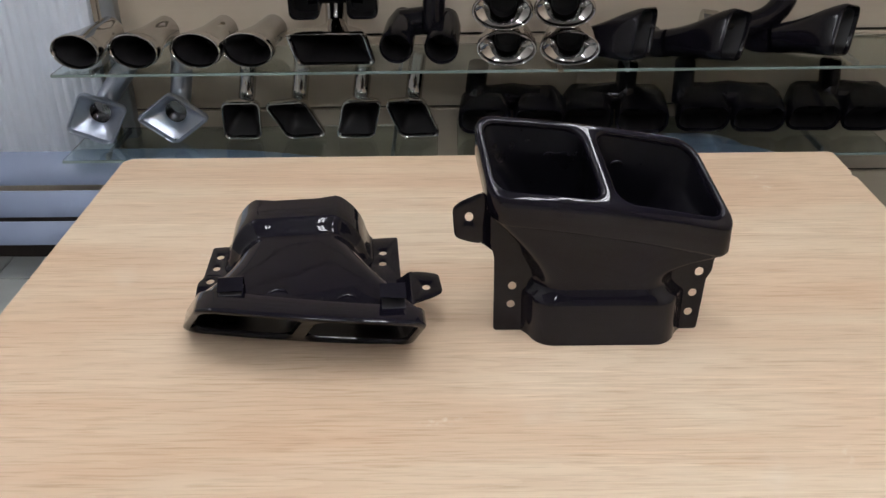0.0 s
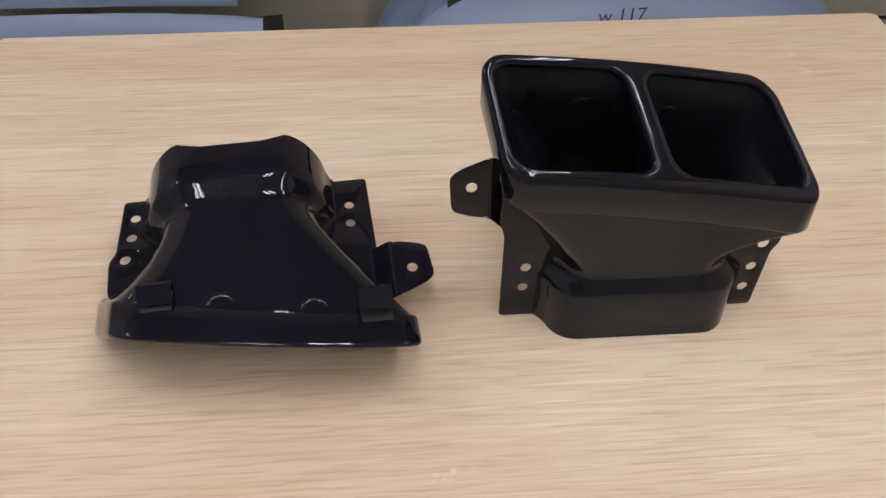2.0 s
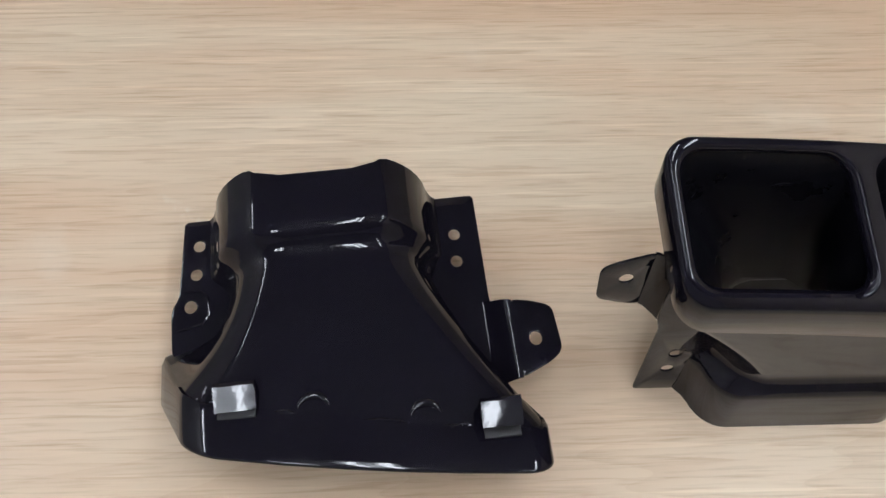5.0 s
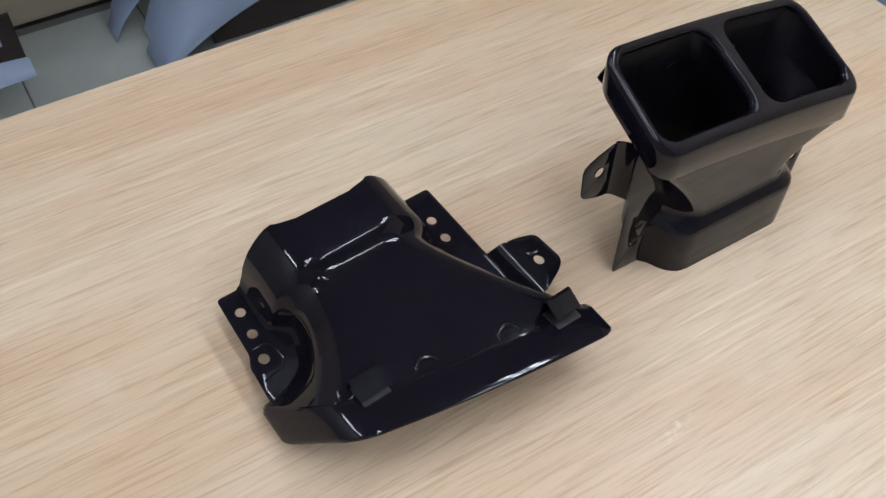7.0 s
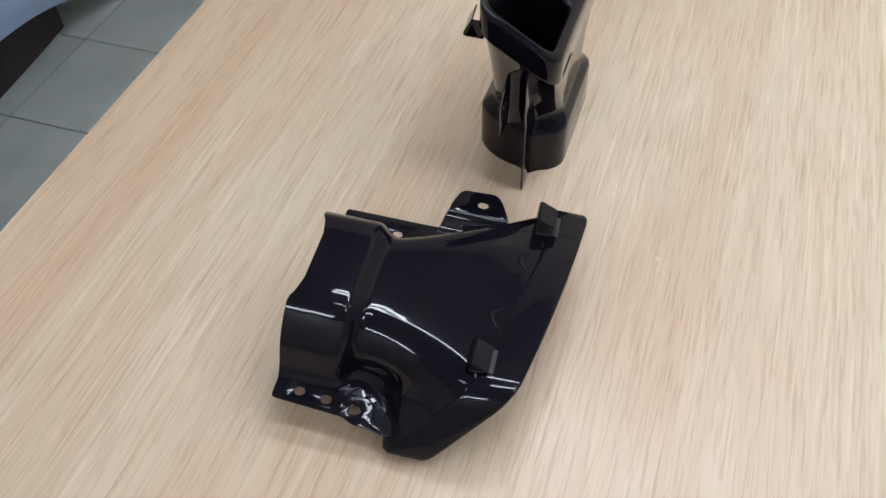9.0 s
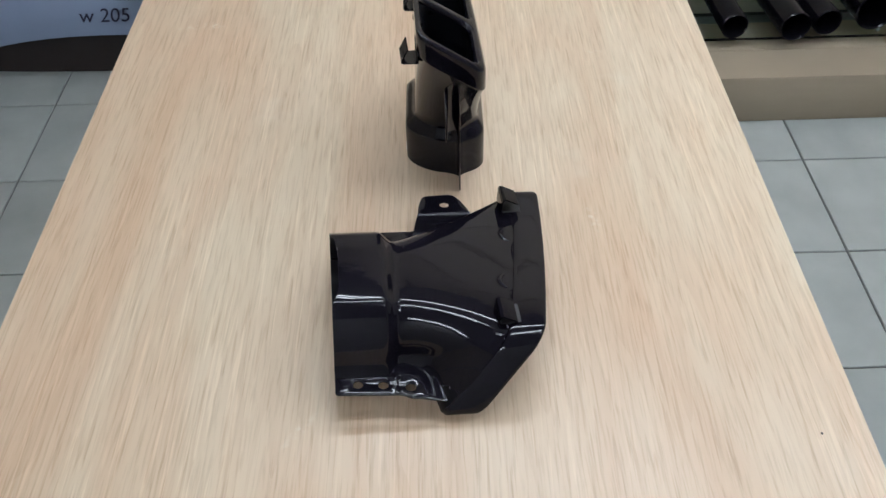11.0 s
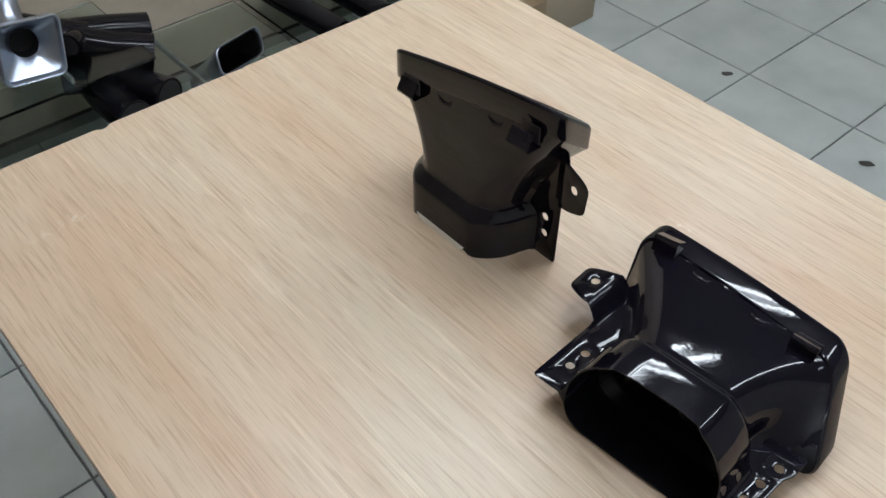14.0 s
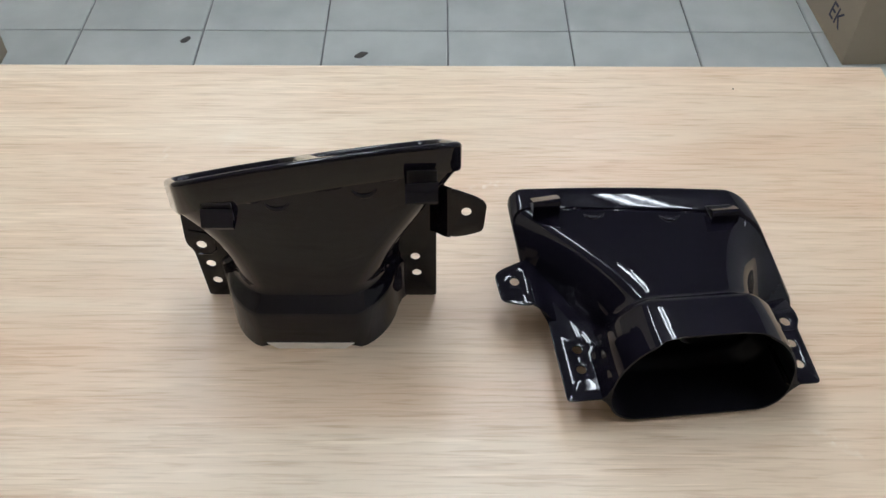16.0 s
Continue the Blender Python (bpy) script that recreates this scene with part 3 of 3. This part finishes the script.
def twin_tip(label, at, w, h, r, gap, metal, length=0.12, oval=True, pipe=0.026, rise=0.09, px=0.0, splay=0.0, group="black twin tips"):
    """Two mouths on one box body with a single pipe at the top of the back."""
    t = thing("display_twin_tip", label, "exhaust tip", at, group)
    for sx in (-1, 1):
        o = mouth_outline(w, h, r, 0, 0, oval)
        dx = sx * gap / 2
        def ring(k, y, lift=0.0):
            return [(dx + x * k + sx * splay * y, y, z * k + lift) for x, z in o]
        bm = bmesh.new()
        loft(bm, [ring(0.88, 0.010), ring(0.90, 0.002), ring(0.95, 0.0), ring(1.0, 0.005), ring(1.0, 0.03), ring(0.95, length * 0.7, 0.004), ring(0.72, length, 0.008)], False, True)
        part("outlet", bm, metal, t)
        bm = bmesh.new()
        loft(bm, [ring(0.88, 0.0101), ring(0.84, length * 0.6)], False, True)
        part("bore", bm, HOLE_SHADE, t, "dark bore, shade put into its colour")
    part("inlet_pipe", tube_bm(curve_path((px, length * 0.55, 0.01), (px, length * 0.8, rise), (px + 0.01, length + 0.035, rise + 0.02)), pipe, 18), metal, t)
    part("crossover", tube_bm([(-gap / 2, length * 0.75, 0.012), (0, length * 0.8, 0.018), (gap / 2, length * 0.75, 0.012)], h * 0.42, 16), metal, t)
    return t


SH_UP, SH_LOW = 0.575, 0.335   # heights of the glass shelves on the back wall


def glass_shelf(x0, x1, y0, y1, z, group, brackets=(), wall="n"):
    g = thing("glass_shelf", "clear glass shelf with greenish edges on steel brackets", "shelf", pose(x0, y0, z), group)
    part("pane", box_bm(0, x1 - x0, 0, y1 - y0, -0.008, 0, 0.001, 1), GLASS, g, smooth=False)
    if wall == "n":
        part("front_edge", box_bm(0.001, x1 - x0 - 0.001, -0.0012, 0.0006, -0.0074, -0.0006), GLASS_EDGE, g, "ground greenish edge", smooth=False)
    for b in brackets:
        if wall == "n":
            part("bracket", box_bm(b - x0 - 0.004, b - x0 + 0.004, 0.05, y1 - y0 + 0.01, -0.026, -0.009, 0.001, 1), STEEL, g, smooth=False)
        else:
            part("bracket", box_bm(0.05, x1 - x0 + 0.01, b - y0 - 0.004, b - y0 + 0.004, -0.026, -0.009, 0.001, 1), STEEL, g, smooth=False)
    return g


glass_shelf(-0.455, 0.86, 2.64, 2.89, SH_UP, "glass shelves", (-0.37, 0.45))
glass_shelf(0.875, 2.15, 2.64, 2.935, SH_UP, "glass shelves", (1.05, 1.65))
glass_shelf(-0.475, 0.545, 2.64, 2.89, SH_LOW, "glass shelves", (-0.37, 0.42))
glass_shelf(0.60, 1.78, 2.64, 2.935, SH_LOW, "glass shelves", (0.80, 1.60))
glass_shelf(1.90, 2.285, -0.25, 0.62, 0.165, "glass shelves", (0.0, 0.5), "e")
glass_shelf(1.90, 2.285, 0.64, 1.75, 0.165, "glass shelves", (0.9, 1.6), "e")
glass_shelf(1.96, 2.285, 1.02, 2.02, 0.300, "glass shelves", (1.2, 1.9), "e")

# four oval chrome tips
for x, sl in ((-0.398, 0.16), (-0.245, 0.14), (-0.083, 0.17), (0.052, 0.15)):
    display_tip("polished chrome oval exhaust tip on a glass shelf", pose(x, 2.68, SH_UP + 0.047, 5, 0, -16), mouth_outline(0.150, 0.090, 0, oval=True), CHROME, 0.125, 0.038, sl, group="oval chrome tips")
# wide slanted chrome tip and the piece stacked on it
display_tip("wide slanted rectangular chrome tip on a glass shelf", pose(0.272, 2.68, SH_UP + 0.046, 8), mouth_outline(0.210, 0.086, 0.012, -0.28), CHROME, 0.16, 0.03, 0.06, bend=curve_path((0, 0.156, 0), (0, 0.19, 0.03), (0, 0.20, 0.10)))
twin_tip("dark twin exhaust tip with chrome pipe stacked on a tip", pose(0.282, 2.70, SH_UP + 0.155), 0.080, 0.075, 0.02, 0.150, SATIN_BLACK, 0.12, False, 0.028, 0.03)
# black pair of round outlets
twin_tip("black twin round exhaust tip with raised pipes", pose(0.500, 2.66, SH_UP + 0.050, 12, 0, -6), 0.088, 0.088, 0, 0.118, SATIN_BLACK, 0.16, True, 0.03, 0.13, 0.03)
# two by two chrome double-walled ovals
for x, z in ((0.727, 0.046), (0.890, 0.046), (0.715, 0.142), (0.872, 0.146)):
    display_tip("polished double-walled oval chrome tip stacked on a shelf", pose(x, 2.66, SH_UP + z, 14 if z > 0.1 else 20, 0, -6), mouth_outline(0.156, 0.094, 0, oval=True), CHROME, 0.16, 0.036, 0.2, 0.034, group="stacked oval tips")
# black slash-cut tips
for x, z, rz, ry, w in ((1.085, 0.080, 58, 10, 0.130), (1.320, 0.072, 52, 16, 0.150), (1.600, 0.082, 52, 14, 0.150)):
    display_tip("black slash-cut exhaust tip on a glass shelf", pose(x, 2.68, SH_UP + z, -16, ry, rz), mouth_outline(w * 1.1, 0.125, 0.030, 0.2), SATIN_BLACK, 0.18, 0.040, -0.25, bend=curve_path((0, 0.19, 0), (0, 0.25, 0.0), (0.06, 0.27, 0.03)), group="black slash-cut tips")
part_pipe = thing("black_pipe", "curved black pipe lying on a glass shelf", "pipe", pose(1.42, 2.78, SH_UP + 0.075), "shelf pipes")
part("bend", tube_bm(curve_path((-0.16, 0.02, 0.0), (0.03, 0.0, -0.035), (0.07, 0.06, 0.07)), 0.032, 18), SATIN_BLACK, part_pipe)
part("clamp", tube_bm([(-0.165, 0.02, 0.001), (-0.125, 0.0165, -0.004)], 0.0345, 18), CHROME, part_pipe, "chrome clamp band")

# lower shelf: brushed funnels, square chrome tips, black twins
for x, rot, w, h, sk, px in ((-0.372, -20, 0.138, 0.124, 0.15, 0.11), (-0.165, 0, 0.150, 0.100, 0.0, 0.02)):
    o = mouth_outline(w, h, 0.018, sk, rot) if rot else mouth_outline(0.134, 0.134, 0.016, 0.0, 45)
    if not rot:
        o = [(a * 1.12, b * 0.80) for a, b in o]
    display_tip("brushed silver funnel exhaust tip with a bent pipe", pose(0.583 + (x - 0.583) * 1.045, 2.77, SH_LOW + 0.066, 12), o, BRUSHED, 0.085, 0.030, 0.25, 0.030, curve_path((0, 0.08, 0), (0.0, 0.14, 0.01), (px, 0.145, 0.13)), "brushed funnel tips", DARK_CHROME)
for x, rot, sk, w in ((0.020, 0, 0.06, 0.108), (0.166, 4, -0.42, 0.114), (0.335, 0, 0.24, 0.110), (0.480, 2, -0.34, 0.114)):
    display_tip("square chrome exhaust tip with an upright pipe", pose(0.583 + (x - 0.583) * 1.045, 2.77, SH_LOW + 0.058, 18), mouth_outline(w, 0.116, 0.018, sk, rot), CHROME, 0.10, 0.024, 0.15, bend=curve_path((0, 0.095, 0), (0, 0.135, 0.02), (0.02, 0.15, 0.12)), group="square chrome tips")
for x, px in ((0.745, -0.105), (1.020, 0.03), (1.330, -0.13), (1.625, -0.03)):
    twin_tip("gloss black twin oval exhaust tip with raised pipe", pose(0.583 + (x - 0.583) * 1.045, 2.765, SH_LOW + 0.050, 20, 0, -3), 0.146, 0.092, 0.034, 0.152, SATIN_BLACK, 0.115, False, 0.029, 0.058, px)

# right-hand wall: long black tubes, wide chrome tip, black Y-pieces, funnels
for x, y, r, ln, tz in ((1.895, 0.410, 0.035, 0.34, 3), (1.876, 0.258, 0.041, 0.37, 5), (1.900, 0.166, 0.037, 0.35, 5), (1.920, 0.035, 0.056, 0.34, 3), (1.945, -0.110, 0.054, 0.32, 2), (1.900, 0.545, 0.034, 0.33, 4)):
    tb = thing("black_tube", "straight gloss black exhaust tube on a glass shelf", "exhaust tube", pose(x, y, 0.166 + r, 0, 0, tz), "black tubes")
    bm = bmesh.new()
    n = 22
    loft(bm, [[(q, rr * math.cos(2 * math.pi * k / n), rr * math.sin(2 * math.pi * k / n)) for k in range(n)] for q, rr in ((0.14, r * 0.84), (0.004, r * 0.88), (0, r * 0.94), (0.003, r), (ln, r))], True, True)
    part("barrel", bm, SATIN_BLACK, tb)
wt = display_tip("wide flat polished steel tip on a glass shelf", pose(1.975, 0.80, 0.166 + 0.052, -44, 0, -78), mouth_outline(0.150, 0.066, 0.020, 0.2), BRUSHED, 0.20, 0.036, -0.35)


def y_piece(label, at, scale=1.0):
    t = thing("y_pipe", label, "exhaust pipe", at, "black Y-pipes")
    part("stem", tube_bm([(0.20 * scale, 0, 0.03), (0.10 * scale, 0, 0.01), (0.04 * scale, 0, 0)], 0.036 * scale, 18), SATIN_BLACK, t)
    for sy in (-1, 1):
        part("branch", tube_bm([(0.07 * scale, sy * 0.012, 0.004), (0.0, sy * 0.040, 0), (-0.075 * scale, sy * 0.052, -0.002)], [0.033 * scale, 0.034 * scale, 0.036 * scale], 18), SATIN_BLACK, t)
        # dark disc on the solid end paints in the bore's shade
        part("bore", tube_bm([(-0.0755 * scale, sy * 0.0521, -0.002), (-0.0765 * scale, sy * 0.0523, -0.002)], 0.031 * scale, 18), HOLE_SHADE, t, "dark bore, shade put into its colour")
    part("side_stub", tube_bm(curve_path((0.06 * scale, 0.01, 0.01), (0.06 * scale, 0.05, 0.03), (0.075 * scale, 0.085, 0.035)), 0.026, 16), SATIN_BLACK, t)
    part("bore", tube_bm([(0.0752 * scale, 0.0855, 0.0351), (0.0757 * scale, 0.0865, 0.0352)], 0.022, 16), HOLE_SHADE, t, "dark bore, shade put into its colour")
    return t


y_piece("black Y-shaped exhaust pipe lying on a glass shelf", pose(2.00, 1.10, 0.166 + 0.048, 0, 0, 15), 1.25)
y_piece("black Y-shaped exhaust pipe propped on the display shelf", pose(2.12, 1.06, 0.166 + 0.115, 0, -12, 70), 1.25)
for y, mt, lb in ((1.255, BRUSHED, "brushed silver funnel exhaust tip with a bent pipe"), (1.435, BRUSHED, "brushed silver funnel exhaust tip with a bent pipe"), (1.585, SATIN_BLACK, "black square exhaust tip on a glass shelf"), (1.790, SATIN_BLACK, "black square exhaust tip on a glass shelf")):
    display_tip(lb, pose(2.03, y, 0.300 + 0.074, 0, 0, -90), mouth_outline(0.138, 0.128, 0.018, 0.12, -6), mt, 0.09, 0.030, 0.25, 0.030, curve_path((0, 0.086, 0), (0.0, 0.15, 0.01), (0.04, 0.19, 0.14)), "east shelf tips")


# ---- curved plastic panels standing along the walls ----
def valance(label, p0, p1, out, foot, arch, top, bow, lean, peak=1.0, inner=0.0, blade=0.0):
    """A bowed sheet with an arched lower edge; out: the way it faces; blade: 1 for ends that run out to a point."""
    t = thing("bumper_panel", label, "bumper panel", pose(p0[0], p0[1], 0), "bumper panels")
    p0, p1, out = Vector((p0[0], p0[1], 0)), Vector((p1[0], p1[1], 0)), Vector((out[0], out[1], 0))
    nu, nv = 40, 12

    def at(u, v, q):
        zb = foot + (arch - foot) * (1 - abs(2 * u - 1) ** 2.2) ** peak
        tp = top - (top - foot - 0.015) * blade * abs(2 * u - 1) ** 5 - 0.05 * (1 - blade) * abs(2 * u - 1) ** 3
        z = lerp(zb, max(tp, zb + 0.02), v)
        return p0 * 0 + (p1 - p0) * u + out * (bow * 4 * u * (1 - u) - lean * v ** 2.2 - q) + Vector((0, 0, z))
    bm = bmesh.new()
    grids = []
    for q in (0, 0.004):
        grids.append([[bm.verts.new(at(i / nu, j / nv, q)) for j in range(nv + 1)] for i in range(nu + 1)])
    a, b = grids
    for i in range(nu):
        for j in range(nv):
            bm.faces.new((a[i][j], a[i + 1][j], a[i + 1][j + 1], a[i][j + 1]))
            bm.faces.new((b[i][j], b[i][j + 1], b[i + 1][j + 1], b[i + 1][j]))
        for j in (0, nv):
            bm.faces.new((a[i][j], a[i + 1][j], b[i + 1][j], b[i][j]))
    for j in range(nv):
        for i in (0, nu):
            bm.faces.new((a[i][j], a[i][j + 1], b[i][j + 1], b[i][j]))
    part("sheet", bm, PLASTIC, t)
    # dark sheet added to fill the gap beneath the arch
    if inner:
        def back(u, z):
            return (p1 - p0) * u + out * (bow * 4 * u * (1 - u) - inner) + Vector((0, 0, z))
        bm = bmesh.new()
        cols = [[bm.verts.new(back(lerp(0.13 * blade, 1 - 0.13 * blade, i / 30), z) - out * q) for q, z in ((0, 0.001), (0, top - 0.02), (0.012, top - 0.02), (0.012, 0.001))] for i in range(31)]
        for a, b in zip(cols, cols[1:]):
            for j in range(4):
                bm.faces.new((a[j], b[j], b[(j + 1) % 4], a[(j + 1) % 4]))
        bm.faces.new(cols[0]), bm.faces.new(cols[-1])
        part("back_sheet", bm, DARK, t, "dark brown sheet behind the arch")
    return t


def lettering(text, size, parent, at, mat):
    cu = bpy.data.curves.new("writing", "FONT")
    cu.body, cu.size, cu.extrude, cu.shear = text, size, 0.0004, 0.2
    tmp = bpy.data.objects.new("writing", cu)
    scene.collection.objects.link(tmp)
    bpy.context.view_layer.update()
    me = bpy.data.meshes.new_from_object(tmp.evaluated_get(bpy.context.evaluated_depsgraph_get()))
    bpy.data.objects.remove(tmp)
    me.materials.clear()
    me.materials.append(mat)
    ob = new("writing", me)
    ob.parent, ob.matrix_basis = parent, at
    return ob


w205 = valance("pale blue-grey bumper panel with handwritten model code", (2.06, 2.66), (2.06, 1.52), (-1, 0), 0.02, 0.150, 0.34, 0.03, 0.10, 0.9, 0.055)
lettering("w 205", 0.056, w205, Matrix.Translation((-0.029, -0.50, 0.190)) @ Matrix(((0, 0.10, -1, 0), (-1, 0, 0, 0), (0, 1, 0.1, 0), (0, 0, 0, 1))), INK)
w117 = valance("pale blue-grey bumper panel with a handwritten code", (0.55, 2.56), (1.78, 2.60), (0, -1), 0.006, 0.198, 0.305, 0.03, 0.10, 0.85, 0.09, 1.0)
lettering("w 117", 0.046, w117, Matrix.Translation((0.505, -0.0175, 0.238)) @ Matrix(((1, 0, 0, 0), (0.035, 0.53, -0.85, 0), (0, 0.85, 0.53, 0), (0, 0, 0, 1))), INK)
valance("pale blue-grey bumper panel behind another one", (0.575, 2.67), (1.70, 2.70), (0, -1), 0.004, 0.23, 0.316, 0.03, 0.08, 0.75, 0.0, 1.0)
valance("pale blue-grey bumper panel behind another one", (0.505, 2.76), (1.60, 2.80), (0, -1), 0.004, 0.25, 0.325, 0.03, 0.05, 0.75, 0.0, 1.0)
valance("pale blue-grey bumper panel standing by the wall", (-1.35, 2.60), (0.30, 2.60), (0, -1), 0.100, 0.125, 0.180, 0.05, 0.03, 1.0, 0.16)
valance("pale blue-grey bumper panel stacked behind another", (-1.30, 2.66), (0.26, 2.66), (0, -1), 0.155, 0.180, 0.245, 0.05, 0.03)
valance("blue-grey bumper panel stacked at the back", (-1.25, 2.72), (0.20, 2.72), (0, -1), 0.215, 0.250, 0.325, 0.05, 0.06)

# ---- radiator, upright, boxes ----
rad = thing("radiator", "white ribbed panel radiator on the wall", "radiator", pose(-1.01, 2.90, 0.232))
bm = bmesh.new()
prof = []
for i in range(0, 117):
    x = 0.58 * i / 116
    prof.append((x, 0.004 * math.cos(2 * math.pi * x / 0.029)))
rows = [[bm.verts.new((x, y, z)) for x, y in prof] for z in (0.012, 0.32, 0.67)]
for a, b in zip(rows, rows[1:]):
    for i in range(len(prof) - 1):
        bm.faces.new((a[i], a[i + 1], b[i + 1], b[i]))
part("ribbed_front", bm, RADIATOR_DAYLIT, rad)
part("back_panel", box_bm(0, 0.58, 0.008, 0.042, 0.0, 0.68, 0.006), RADIATOR_DAYLIT, rad)
part("lower_rail", box_bm(-0.002, 0.582, -0.008, 0.012, 0.0, 0.016, 0.004), RADIATOR_DAYLIT, rad)
up = thing("shelf_upright", "grey steel shelf upright against the wall", "shelf upright", pose(-0.375, 2.925, 0.29), "shelf uprights")
part("channel", box_bm(-0.020, 0.020, -0.02, 0.02, 0, 1.9, 0.002), STEEL, up)


def carton(label, x0, x1, y0, y1, h, tape_y=None, at=None):
    t = thing("cardboard_box", label, "cardboard box", at or pose((x0 + x1) / 2, (y0 + y1) / 2, 0), "cardboard boxes")
    w, d = (x1 - x0) / 2, (y1 - y0) / 2
    part("carton", box_bm(-w, w, -d, d, 0, h, 0.004), CARD, t)
    part("flap", box_bm(-w + 0.001, -0.001, -d + 0.001, d - 0.001, h - 0.001, h + 0.0035, 0.001, 1), CARD, t)
    part("flap", box_bm(0.001, w - 0.001, -d + 0.001, d - 0.001, h - 0.001, h + 0.0035, 0.001, 1), CARD, t)
    if tape_y is not None:
        yy = tape_y - (y0 + y1) / 2
        part("tape", box_bm(-w - 0.0007, w + 0.0007, yy - 0.028, yy + 0.028, 0.0, h + 0.0045), TAPE, t, "strip of brown tape", smooth=False)
    return t


carton("flat brown cardboard box with a tape strip", 1.755, 2.02, -0.281, 0.72, 0.132, -0.033)
tall = carton("tall brown cardboard box with dark lettering on the floor", -0.80, -0.375, -0.80, -0.085, 0.42, None, pose(-0.625, -0.60, 0, 0, 0, 2))
lettering("EK", 0.07, tall, Matrix.Translation((0.2132, 0.20, 0.055)) @ Matrix(((0, 0, 1, 0), (1, 0, 0, 0), (0, 1, 0, 0), (0, 0, 0, 1))), INK)
carton("dark brown cardboard box pushed against the wall", -1.05, -0.62, 0.02, 0.60, 0.30)

# crumbs of dirt on the floor
for x, y, r in ((1.300, -0.338, 0.012), (0.828, -0.272, 0.013), (0.468, -0.64, 0.010), (0.20, -0.60, 0.008)):
    bm = bmesh.new()
    bmesh.ops.create_icosphere(bm, subdivisions=2, radius=r)
    for v in bm.verts:
        v.co = Vector((v.co.x * 1.5, v.co.y * 0.8, max(v.co.z * 0.35, -0.001))) * (1 + 0.35 * noise.noise(v.co * 160 + Vector((x * 9, y * 7, 0))))
    tagged(part("dirt_crumb", bm, GROOVE_SHADE_DIRT, at=pose(x, y, 0.001, 0, 0, 40 * x)), "small dark crumb of dirt on the tiles", "dirt", "floor crumbs")
for x, y, r in ((0.276, 0.849, 0.0012),):
    bm = bmesh.new()
    bmesh.ops.create_icosphere(bm, subdivisions=1, radius=r)
    for v in bm.verts:
        v.co = Vector((v.co.x * 1.3, v.co.y, v.co.z * 0.4))
    tagged(part("table_crumb", bm, GROOVE_SHADE_DIRT, at=pose(x, y, TZ + r * 0.35)), "tiny dark crumb lying on the table", "dirt", "table crumbs")

# slatted wall boards
def slats(parent, along, a0, a1, plane, cuts):
    cols = [a0, *cuts, a1]
    z = -0.07
    while z < H - 0.05:
        z1 = min(z + 0.2185, H)
        for c0, c1 in zip(cols, cols[1:]):
            if along == "x":
                part("slat", box_bm(c0 + 0.001, c1 - 0.001, plane, plane + 0.018, max(z, 0.0) + 0.0045, z1 - 0.0045, 0.0015, 1), SLAT, parent, smooth=False)
            else:
                part("slat", box_bm(plane, plane + 0.018, c0 + 0.001, c1 - 0.001, max(z, 0.0) + 0.0045, z1 - 0.0045, 0.0015, 1), SLAT, parent, smooth=False)
        z = z1


slats(wall_n, "x", X0, X1, Y1, (-0.42, 0.955))
slats(wall_e, "y", Y0, Y1, X1, (-1.0, 0.3, 1.6))

# floor tiles
STEP = 0.330
tile_bm = box_bm(-STEP / 2 + 0.0023, STEP / 2 - 0.0023, -STEP / 2 + 0.0023, STEP / 2 - 0.0023, -0.006, 0, 0.0015, 1)
tile_me = bpy.data.meshes.new("tile")
bmesh.ops.recalc_face_normals(tile_bm, faces=tile_bm.faces)
tile_bm.to_mesh(tile_me)
tile_bm.free()
tile_me.materials.append(TILE)
for i in range(-7, 6):
    for j in range(-7, 11):
        x, y = 0.600 + (i + 0.5) * STEP, -0.385 + (j + 0.5) * STEP
        if X0 - 0.05 < x < X1 + 0.1 and Y0 - 0.05 < y < Y1 + 0.1:
            ob = new("tile", tile_me)
            ob.parent, ob.location = floor, (x, y, 0)
